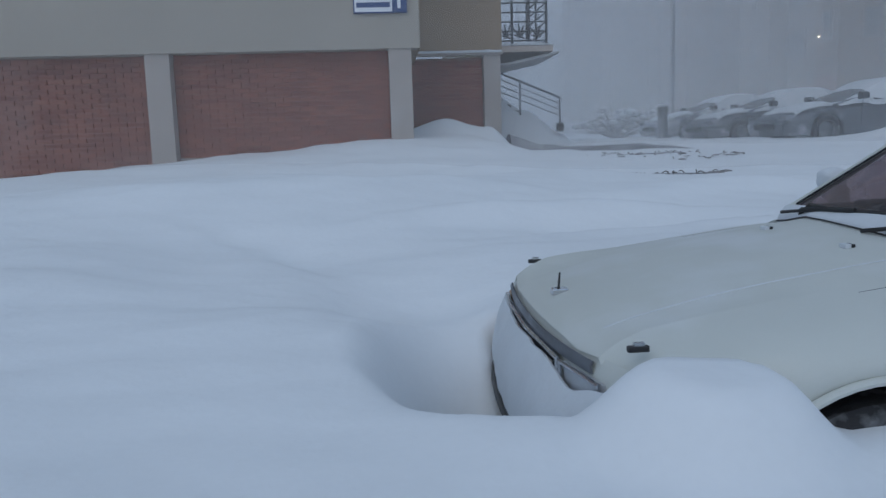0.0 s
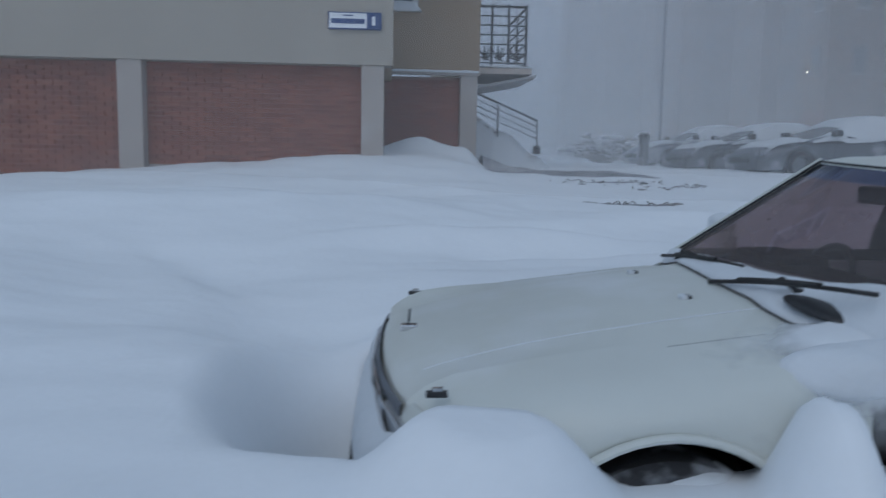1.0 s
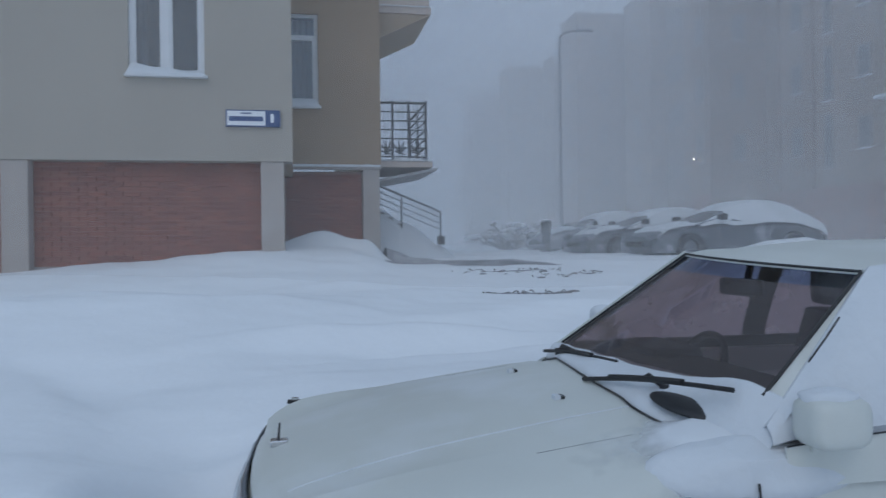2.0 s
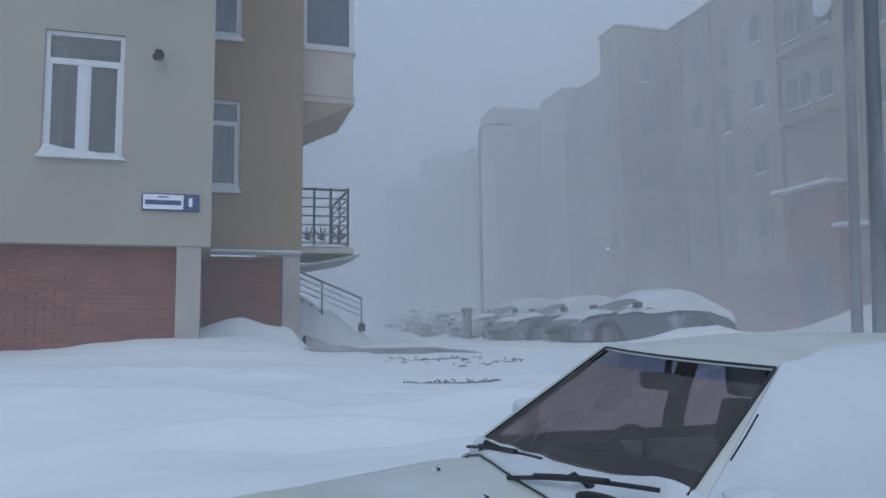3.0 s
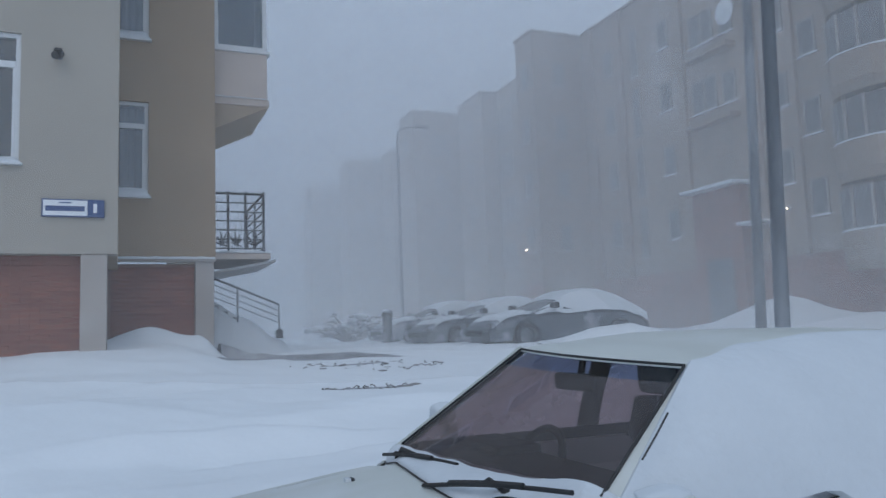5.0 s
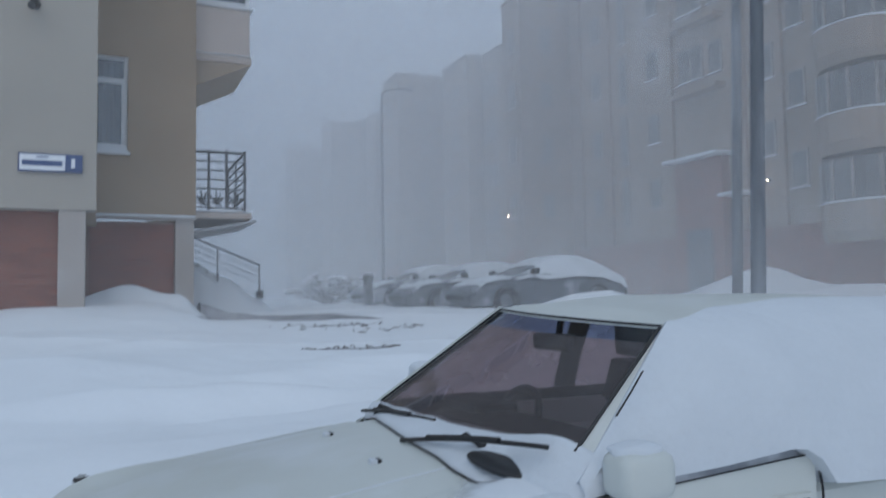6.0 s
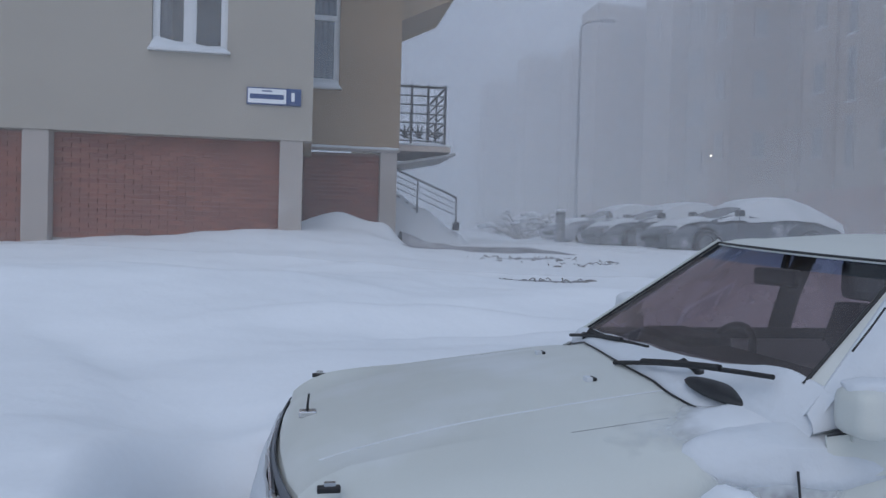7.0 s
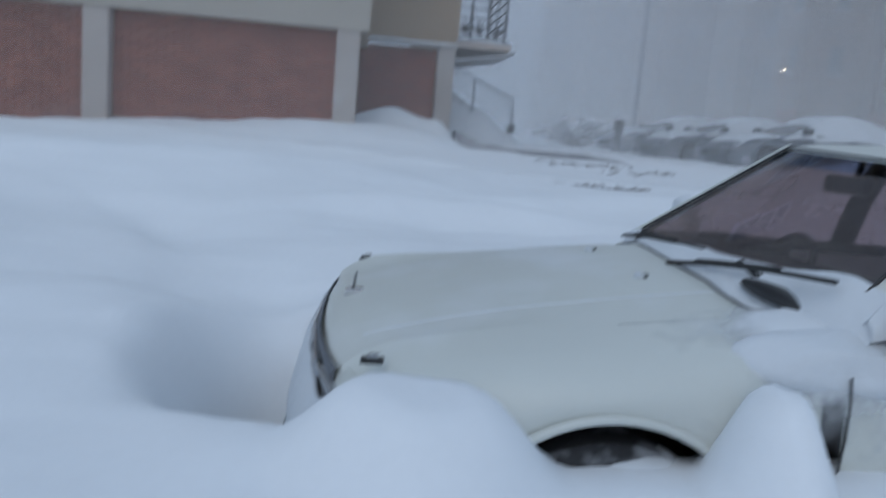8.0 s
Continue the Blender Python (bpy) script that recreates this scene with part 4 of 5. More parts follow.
    part("mirror_stalk", rod(bmesh.new(), (1.49, YC - 0.13, 1.55), (1.50, YC - 0.14, 1.62), 0.012), TRIM, car)
    # wipers
    for a, b, piv in (((1.02, -9.43, 1.232), (1.065, -10.06, 1.276), (1.04, -9.56, 1.245)), ((0.92, -10.13, 1.236), (1.06, -10.77, 1.308), (1.03, -10.47, 1.264))):
        a, b = Vector(a), Vector(b)
        w = part("wiper_blade", tube([tuple(a.lerp(b, k / 6) + Vector((-0.012 * math.sin(k / 6 * math.pi), 0, 0.012 * math.sin(k / 6 * math.pi)))) for k in range(7)], 0.0070, 6), TRIM, car)
        part("wiper_arm", tube([piv, tuple(Vector(piv).lerp(a.lerp(b, 0.45), 0.5) + Vector((-0.015, 0, 0.03))), tuple(a.lerp(b, 0.5) + Vector((-0.01, 0, 0.018)))], 0.0085, 6), TRIM, w)
        part("wiper_frame", tube([tuple(a.lerp(b, k) + Vector((-0.014, 0, 0.016 - 0.04 * (k - 0.5) ** 2))) for k in (0.25, 0.4, 0.5, 0.6, 0.75)], 0.009, 6), TRIM, w)
        part("wiper_pivot", rod(bmesh.new(), tuple(Vector(piv) - Vector((0, 0, 0.012))), tuple(Vector(piv) + Vector((0, 0, 0.008))), 0.018, 0.012, 12), TRIM, w)
        part("wiper_snow", tube([tuple(a.lerp(b, k) + Vector((-0.004, 0, 0.014))) for k in (0.28, 0.34, 0.4)], 0.006, 6), SNOW_CAP, w)
    # door mirrors, handle and belt moulding
    for s in (-1, 1):
        if s < 0:
            mir = part("door_mirror", pillow((1.205, -10.935, 1.260), (0.074, 0.060, 0.058), 4.5), CREAM, car, "cream door mirror dusted with snow", smooth=True)
            part("mirror_foot", boxes(((1.18, -10.90, 1.18), (1.22, -10.86, 1.21))), CREAM, mir, bevel=0.006)
        else:
            mir = part("door_mirror", pillow((1.39, -9.16, 1.345), (0.055, 0.065, 0.05), 2.6, 0.1), SNOW_CAP, car, "door mirror caked with snow", smooth=True)
            part("mirror_foot", boxes(((1.36, -9.26, 1.20), (1.42, -9.19, 1.31))), CREAM, mir, bevel=0.006)
        if s < 0:
            rim = [(1.12, 1.195), (1.3, 1.210), (1.5, 1.222), (1.7, 1.234), (1.825, 1.241)]
            part("door_top", solid(loft([[(x, -10.893, 1.10), (x, -10.8945, 1.16), (x, -10.890, z)] for x, z in rim]), 0.006), CREAM, car, smooth=True)
            part("belt_moulding", tube([(x, -10.893, z + 0.001) for x, z in rim], 0.0024, 6), TRIM, car)
            part("window_strip", loft([[(x, -10.886, z), (x, -10.872, z + 0.055)] for x, z in rim[1:]]), RIME, car, "frosted strip of side window showing under the snow")
            part("door_seam", tube([(1.83, -10.894, 1.238), (1.845, -10.897, 1.15), (1.85, -10.896, 0.9), (1.84, -10.89, 0.6)], 0.004, 6), TRIM, car)
        else:
            part("belt_moulding", tube([(1.14, YC + 0.852, 1.172), (1.5, YC + 0.856, 1.185), (1.9, YC + 0.856, 1.19), (2.8, YC + 0.85, 1.19)], 0.006, 6), TRIM, car)
        h = part("door_handle", boxes(((1.66, min(YC + s * 0.85, YC + s * 0.878), 1.085), (1.80, max(YC + s * 0.85, YC + s * 0.878), 1.145))), CREAM, car, bevel=0.012)
        part("handle_pull", boxes(((1.68, min(YC + s * 0.872, YC + s * 0.884), 1.10), (1.78, max(YC + s * 0.872, YC + s * 0.884), 1.132))), TRIM, h, bevel=0.004)
    part("door_frame_gap", tube([(1.20, -10.862, 1.385), (1.25, -10.858, 1.44), (1.295, -10.848, 1.487)], 0.0025, 6), TRIM, car)
    # black disc painted in for a hole's shade in the melted snow below the windscreen
    bm = bmesh.new()
    bmesh.ops.create_uvsphere(bm, u_segments=24, v_segments=12, radius=1, matrix=Matrix.Translation((1.02, -10.60, cowl_height(1.035, -0.57) - 0.004)) @ pose(0, 0, 0, 10, -10, 24) @ Matrix.Diagonal((0.047, 0.110, 0.016, 1)))
    part("air_intake", bm, TRIM, car, "black disc in a melted hollow, painted shade of a hole", smooth=True)
    return car


cream_saloon()


def snow_on_car():
    """Snow lying on the saloon: over the side windows, in the cowl, on the fender corner and plastered to the nose."""
    # side windows and door tops on the windward side, starting at the front pillar
    rows = []
    for i in range(56):
        x = 1.10 + 3.0 * (i / 55) ** 1.5
        iy = lerp([(1.10, -10.845), (1.487, -10.718), (1.8, -10.60), (2.4, -10.56), (3.2, -10.5), (4.2, -10.3)], x) if x > 1.487 else -10.845 + 0.127 * (x - 1.10) / 0.387
        iz = lerp([(1.487, 1.600), (1.8, 1.634), (2.1, 1.655), (2.7, 1.65), (3.2, 1.60), (3.7, 1.32), (4.2, 1.16)], x) if x > 1.487 else 1.23 + 0.370 * (x - 1.10) / 0.387
        k = step(1.10, 1.9, x)
        out, foot = -10.870 - 0.065 * k, plain([(1.10, 1.195), (1.2, 1.215), (1.5, 1.242), (1.74, 1.272), (1.80, 1.245), (1.86, 1.165), (2.2, 1.15)], x)
        row = [(x, iy + 0.03, iz - 0.012), (x, iy, iz + 0.006)]
        for v in (0.12, 0.25, 0.4, 0.55, 0.7, 0.85, 0.95, 1.0):
            z = iz + (foot - iz) * (1 - math.cos(v * math.pi / 2)) ** 0.85
            y = iy + (out - iy) * math.sin(v * math.pi / 2) ** 0.8 + (0.010 * noise.noise((x * 3, z * 3, 1)) if v < 0.95 else 0)
            row.append((x, y, z))
        row.append((x, -10.85, foot - 0.012))
        rows.append(row)
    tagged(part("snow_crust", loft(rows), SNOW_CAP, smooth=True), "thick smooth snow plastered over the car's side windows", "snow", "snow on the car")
    # cowl between bonnet and windscreen
    rows = []
    for i in range(81):
        d = -0.83 + 1.56 * i / 80
        x0, x1 = plain(SEAM, d), 1.125 + 0.06 * step(0.7, 0.84, -d)
        rows.append([(x0 + (x1 - x0) * j / 14, YC + d, cowl_height(x0 + (x1 - x0) * j / 14, d) - (0.012 if j == 0 else 0)) for j in range(15)])
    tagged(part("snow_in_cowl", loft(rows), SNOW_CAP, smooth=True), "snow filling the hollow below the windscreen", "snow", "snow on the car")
    # film of snow over the fender corner and the door edge, thinning out at its rim
    rows, cover = [], []
    for i in range(61):
        x = 0.62 + 0.68 * i / 60
        sh, w = plain(CAR_SIDE, x), plain(CAR_HALF, x)
        outline = [(0.50, car_height(x, 0.50)), (0.56, sh + 0.035), (w - 0.12, sh + 0.012), (w - 0.045, sh - 0.012), (w - 0.008, sh - 0.05), (w + 0.009, sh - 0.12), (w + 0.012, sh - 0.22), (w + 0.008, sh - 0.36)]
        rim = 0.62 + math.sqrt(max(0.0, 0.385 ** 2 - (x - 0.54) ** 2)) if abs(x - 0.54) < 0.385 else 0.0
        outline = [(d, max(z, rim + 0.002 * (8 - k))) for k, (d, z) in enumerate(outline)]
        legs = [0.0]
        for p, q in zip(outline, outline[1:]):
            legs.append(legs[-1] + math.hypot(q[0] - p[0], q[1] - p[1]))
        row = []
        for j in range(41):
            u = j / 40
            g = u * legs[-1]
            d = plain(list(zip(legs, [p[0] for p in outline])), g)
            z = plain(list(zip(legs, [p[1] for p in outline])), g)
            edge = min(1.0, min(u, 1 - u) * 5, min(x - 0.62, 1.30 - x) * 8)
            heap = 1.05 * bell(x, u, 1.10, 0.22, 0.20, 0.26) + 0.55 * bell(x, u, 1.02, 0.50, 0.13, 0.20) + 0.30 * bell(x, u, 0.90, 0.34, 0.16, 0.16)
            heap = min(1.0, heap) * edge
            cover.append(heap * 0.85)
            nx = step(0.30, 0.62, u)
            lift = 0.032 * heap ** 1.5 + 0.0025 + 0.002 * noise.noise((x * 7, u * 6, 2)) * heap
            row.append((x, YC - d - lift * nx, z + lift * (1 - nx)))
        rows.append(row)
    film = tagged(part("snow_on_fender", loft(rows), DUSTING, smooth=True), "snow clinging to the fender beside the door", "snow", "snow on the car")
    film.data.attributes.new("cover", "FLOAT", "POINT").data.foreach_set("value", cover)
    bm = bmesh.new()
    bmesh.ops.create_uvsphere(bm, u_segments=24, v_segments=12, radius=1, matrix=Matrix.Translation((0.60, -10.80, 0.865)) @ Matrix.Diagonal((0.12, 0.10, 0.045, 1)))
    tagged(part("snow_in_wheel_arch", bm, SNOW_CAP, smooth=True), "snow packed into the wheel arch against the tyre", "snow", "snow on the car")
    # snow plastered on the nose
    rows = []
    for i in range(31):
        d = -0.70 + 1.38 * i / 30
        row = []
        for j in range(11):
            v = j / 10
            z = 0.935 - 0.31 * v + 0.018 * noise.noise((d * 5, 0, 7)) * (1 - v) - 0.05 * bell(d, 0, -0.48, 0, 0.10, 1) * (1 - v)
            x = -0.175 + (0.13 if d < 0 else 0.07) * (abs(d) / 0.8) ** 2.2 - 0.055 * math.sin(v * math.pi * 0.7) + 0.008 * noise.noise((d * 9, z * 9, 3))
            row.append((x, YC + d, z))
        rows.append(row)
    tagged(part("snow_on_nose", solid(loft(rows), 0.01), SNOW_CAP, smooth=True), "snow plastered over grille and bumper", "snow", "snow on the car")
    tagged(part("snow_on_mirror", pillow((1.203, -10.928, 1.312), (0.066, 0.052, 0.022), 2.4, 0.12, 3), SNOW_CAP, smooth=True), "small cap of snow on the door mirror", "snow", "snow on the car")
    tagged(part("snow_at_pillar", pillow((1.085, -10.80, 1.116), (0.27, 0.110, 0.088), 2.0, 0.16, 7), SNOW_CAP, smooth=True), "snow banked up at the foot of the front pillar", "snow", "snow on the car")


snow_on_car()


# ---- parked cars across the yard ----
def parked_car(x, y, z, turn, paint, label, buried=0.0, cover=1.0):
    """A modern saloon facing west, capped with snow; built about its own origin on the ground."""
    L = 4.45
    car = thing("car", (0, 0, 0), label, "car", "parked cars in the snow")
    body_top = [(0, 0.52), (0.12, 0.64), (0.5, 0.74), (1.15, 0.84), (1.5, 0.88), (3.4, 0.90), (4.1, 0.80), (L, 0.60)]
    half = [(0, 0.66), (0.15, 0.78), (0.6, 0.87), (3.8, 0.88), (4.3, 0.80), (L, 0.72)]

    def low(xx):
        for xc in (0.86, 3.5):
            if abs(xx - xc) < 0.36:
                return 0.31 + math.sqrt(0.36 ** 2 - (xx - xc) ** 2)
        return 0.2

    xs = sorted({0, 0.04, 0.12, 0.25, 0.4, *[0.48 + 0.06 * k for k in range(14)], 1.5, 1.8, 2.2, 2.6, 3.0, *[3.12 + 0.06 * k for k in range(14)], 4.1, 4.3, L})
    rows = []
    for xx in xs:
        t, w, lo = lerp(body_top, xx), lerp(half, xx), low(xx)
        pts = [(0, t + 0.02), (w * 0.6, t + 0.01), (w * 0.88, t - 0.03), (w * 0.98, t - 0.12), (w, (t + lo) / 2), (w * 0.99, lo)]
        rows.append([(xx, -d, zz) for d, zz in reversed(pts)] + [(xx, d, zz) for d, zz in pts[1:]])
    part("body", loft(rows), paint, car, smooth=True)
    part("front_panel", loft([[(0.0, d, 0.56) for d in (-0.66, 0, 0.66)], [(-0.07, d, 0.42) for d in (-0.72, 0, 0.72)], [(0.0, d, 0.2) for d in (-0.68, 0, 0.68)]]), paint, car, smooth=True)
    part("rear_panel", loft([[(L, d, 0.60) for d in (-0.72, 0, 0.72)], [(L + 0.06, d, 0.42) for d in (-0.74, 0, 0.74)], [(L, d, 0.2) for d in (-0.72, 0, 0.72)]]), paint, car, smooth=True)
    part("underside", boxes(((0.1, -0.6, 0.18), (L - 0.1, 0.6, 0.5))), TRIM, car)
    roof = [(1.02, 0.82), (1.55, 1.03), (2.10, 1.23), (2.6, 1.31), (3.1, 1.30), (3.55, 1.19), (3.98, 0.99), (4.38, 0.76)]

    def cab(xx, grow=0.0):
        zt, zb = plain(roof, xx) + grow, lerp(body_top, xx) - 0.04
        wt, wb = plain([(1.02, 0.76), (2.0, 0.60), (3.4, 0.58), (4.38, 0.70)], xx) + grow * 0.6, 0.80 + grow * 0.3
        pts = [(0, zt), (wt * 0.7, zt - 0.01), (wt * 0.97, zt - 0.05), (wt + (wb - wt) * 0.5, (zt + zb) / 2), (wb, zb)]
        return [(xx, -d, q) for d, q in reversed(pts)] + [(xx, d, q) for d, q in pts[1:]]
    part("windscreen", loft([cab(xx) for xx in (1.02, 1.25, 1.5, 1.75, 1.95)]), FAR_GLASS, car, smooth=True)
    part("cabin", loft([cab(xx) for xx in (1.95, 2.2, 2.4, 2.7, 3.0, 3.25, 3.5, 3.75, 3.95, 4.38)]), paint, car, smooth=True)
    part("cabin_front_pillar", tube([cab(1.02)[1], cab(1.45)[1], cab(1.95)[1]], 0.025, 6), paint, car)
    for s in (-1, 1):
        part("side_window", loft([[(xx, s * (0.812 - 0.19 * v), 0.90 + v * (plain(roof, xx) - 0.99)) for v in (0.0, 0.5, 1.0)] for xx in (1.7, 2.1, 2.6, 3.1, 3.5)]), FAR_GLASS, car, smooth=True)
        part("headlamp", boxes(((-0.02, s * 0.62 - 0.14, 0.50), (0.10, s * 0.62 + 0.14, 0.62))), STEEL, car, bevel=0.03)
        m = part("door_mirror", boxes(((1.50, min(s * 0.86, s * 1.05), 0.92), (1.66, max(s * 0.86, s * 1.05), 1.06))), TRIM, car, bevel=0.03)
        for xc in (0.86, 3.5):
            wheel(car, xc, s * 0.78, 0.31, 0.31, s, (RUBBER, STEEL))
        part("door_seam", tube([(1.62, s * 0.885, 0.9), (1.60, s * 0.888, 0.4)], 0.006, 5), TRIM, car)
    part("grille", boxes(((-0.075, -0.4, 0.34), (-0.03, 0.4, 0.46))), TRIM, car)
    # snow over roof, side windows and rear
    rows = []
    for i in range(37):
        xx = 1.84 + 2.56 * i / 36
        g = 0.085 * min(1, i / 6) * cover
        row = cab(min(xx, 4.38), g)
        edge = 0.06 * noise.noise((xx * 2.3, y, 4)) + 0.02 * math.sin(xx * 2.6)
        rows.append([(xx + 0.05 * (abs(yy) < 0.5), yy * (1.03 if abs(yy) > 0.6 else 1) + 0.012 * noise.noise((xx * 3, yy * 3, x)),
                      zz + 0.022 * noise.noise((xx * 2, yy * 3, y)) + (0.015 if abs(yy) < 0.75 else -0.01 + edge)) for _, yy, zz in row])
    for s in (-1, 1):
        strip = []
        for i in range(13):
            xx = 1.12 + 0.80 * i / 12
            lo, hi = lerp(body_top, xx) - 0.05 + 0.03 * noise.noise((xx * 5, y, 2)), plain(roof, xx) - 0.03
            w = plain([(1.02, 0.76), (2.0, 0.60)], xx) * 0.99
            strip.append([(xx, s * (0.845 + (w - 0.845) * v + 0.035 * math.sin(v * math.pi)), lo + (hi - lo) * v) for v in (0, 0.2, 0.4, 0.6, 0.8, 1.0)])
        part("side_snow", loft(strip), SNOW_CAP, car, "snow plastered beside the windscreen", smooth=True)
    part("snow_cover", loft(rows), SNOW_CAP, car, "rounded snow covering roof and windows", smooth=True)
    rows = []
    for i in range(15):
        xx = 0.12 + 1.15 * i / 14
        row = []
        for j in range(-7, 8):
            yy = j / 7 * lerp(half, xx) * 0.93
            zz = lerp(body_top, xx) - 0.03 * (abs(j) / 7) ** 3 * 1.3 + 0.07 * min(1, i / 3) * cover + 0.06 * noise.noise((xx * 2.5, yy * 2.5, x + 3)) - 0.012
            row.append((xx, yy, zz))
        rows.append(row)
    part("bonnet_snow", loft(rows), SNOW_CAP, car, "patchy snow on the bonnet", smooth=True)
    car.matrix_basis = pose(x, y, z - buried, 0, 0, turn)
    for ch in car.children:
        ch.matrix_parent_inverse = Matrix()
    return car


parked_car(7.70, 4.0, 1.27, 3, GREY_PAINT, "dark grey saloon with roof and windows under snow")
parked_car(7.50, 7.4, 1.28, 4, GREY_PAINT, "dark car parked in a row, bonnet streaked with snow")
parked_car(7.60, 11.2, 1.36, 6, SILVER_PAINT, "silver car almost hidden by blowing snow")


def bollard(x, y):
    z = snow_height(x, y)
    b = thing("bollard", (x, y, z), "dark stubby bollard capped with snow beside the cars", "bollard")
    part("post", rod(bmesh.new(), (x, y, z - 0.2), (x + 0.02, y, z + 0.78), 0.16, 0.14, 16), STEEL, b, smooth=True)
    part("head", rod(rod(bmesh.new(), (x + 0.02, y, z + 0.78), (x + 0.02, y, z + 0.86), 0.17, 0.16, 16), (x + 0.02, y, z + 0.86), (x + 0.02, y, z + 0.92), 0.16, 0.09, 16), TRIM, b, smooth=True)
    bm = bmesh.new()
    bmesh.ops.create_uvsphere(bm, u_segments=16, v_segments=8, radius=1, matrix=Matrix.Translation((x + 0.02, y, z + 0.92)) @ Matrix.Diagonal((0.15, 0.15, 0.05, 1)))
    part("snow_cap", bm, SNOW_CAP, b, smooth=True)


bollard(7.35, 9.5)


def snowy_bush(x, y, seed):
    """A low bush: bent stems with snow caked on in clumps, dark twigs showing between them."""
    rnd = random.Random(seed)
    z = snow_height(x, y)
    b = thing("bush", (x, y, z), "low leafless bush caked with clumps of snow", "bush")
    stems, clumps = bmesh.new(), bmesh.new()
    for _ in range(40):
        a, out, up = rnd.random() * math.tau, 0.2 + 1.1 * rnd.random(), 0.25 + 0.95 * rnd.random()
        p = [Vector((x + out * k * math.cos(a) * 1.2, y + out * k * math.sin(a), z - 0.1 + up * math.sin(k * 1.9))) for k in (0.05, 0.4, 0.7, 1.0)]
        for u, v in zip(p, p[1:]):
            rod(stems, u, v, 0.035, 0.022, 5)
        for q in (p[1], p[2], p[3]):
            if rnd.random() < 0.42:
                r = 0.07 + 0.12 * rnd.random()
                bmesh.ops.create_icosphere(clumps, subdivisions=2, radius=1, matrix=Matrix.Translation(q + Vector((0, 0, 0.06))) @ Matrix.Diagonal((r * 1.3, r * 1.2, r * 0.75, 1)))
    for v in clumps.verts:
        v.co += v.co.normalized() * 0.05 * noise.noise(v.co * 5)
    part("stems", stems, TWIG, b)
    part("snow_clumps", clumps, SNOW_CAP, b, "snow caked on the twigs", smooth=True)


snowy_bush(8.0, 16.0, 3)


# ---- poles ----
def pole(name, x, y, r, z1, label, rings=True):
    p = thing(name, (x, y, snow_height(x, y)), label, "pole")
    part("shaft", rod(bmesh.new(), (x, y, snow_height(x, y) - 0.5), (x + 0.045 * z1, y, z1), r * 1.1, r * 0.85, 24), POLE_METAL, p, smooth=True)
    if rings:
        for k, z in enumerate((10.0, 10.25, 10.5)):
            part("clamp_ring", rod(bmesh.new(), (x + 0.045 * z, y, z), (x + 0.045 * z + 0.003, y, z + 0.07), r * 1.12, seg=20), STEEL, p)
    return p


pole("utility_pole", 10.3, -2.55, 0.115, 13.5, "thick grey utility pole standing in snow")
pole("utility_pole", 15.7, 3.35, 0.13, 15.0, "grey pole dimmed by blowing snow", False)


def street_lamp():
    x, y = 11.6, 20.0
    p = thing("street_lamp", (x, y, 1.4), "tall thin street lamp with one arm", "street lamp")
    part("post", rod(bmesh.new(), (x, y, 1.0), (x, y, 10.9), 0.085, 0.055, 12), POLE_METAL, p, smooth=True)
    part("arm", tube([(x, y, 10.85), (x + 0.3, y, 11.08), (x + 0.9, y, 11.2)], 0.035), POLE_METAL, p)
    part("head", boxes(((x + 0.85, y - 0.13, 11.15), (x + 1.55, y + 0.13, 11.30))), STEEL, p, bevel=0.04)


street_lamp()


# ---- the long stepped apartment house across the street ----
def window_mesh(w, h, bars):
    """The shared meshes of a far window that faces west: frame with its uprights, pane, snowy sill; haze is put into
    frame and pane colour.
    """
    fr = [((-0.03, -w / 2, 0), (0.04, -w / 2 + 0.07, h)), ((-0.03, w / 2 - 0.07, 0), (0.04, w / 2, h)), ((-0.03, -w / 2 + 0.07, h - 0.07), (0.04, w / 2 - 0.07, h)), ((-0.03, -w / 2 + 0.07, 0), (0.04, w / 2 - 0.07, 0.07))]
    for k in range(1, bars + 1):
        y = -w / 2 + w * k / (bars + 1)
        fr.append(((-0.025, y - 0.05, 0.07), (0.04, y + 0.05, h - 0.07)))
    return (mesh_of(boxes(*fr), "window_frame", FAR_FRAME), mesh_of(boxes(((0.0, -w / 2 + 0.05, 0.05), (0.03, w / 2 - 0.05, h - 0.05))), "pane", HAZED_PANE),
            mesh_of(boxes(((-0.08, -w / 2 - 0.04, -0.04), (0.0, w / 2 + 0.04, 0.0))), "window_sill", SNOW_CAP))


NARROW, PAIR, TRIPLE, STAIR = window_mesh(0.75, 1.3, 0), window_mesh(1.45, 1.4, 1), window_mesh(2.3, 1.5, 2), window_mesh(0.55, 2.3, 0)


def hang_window(parent, kind, x, y, z, turn=0):
    f = new("window", kind[0])
    f.parent = parent
    f.matrix_parent_inverse = parent.matrix_basis.inverted()
    f.matrix_basis = pose(x, y, z, 0, 0, turn)
    for nm, me in (("pane", kind[1]), ("window_sill", kind[2])):
        o = new(nm, me)
        o.parent = f
    return f


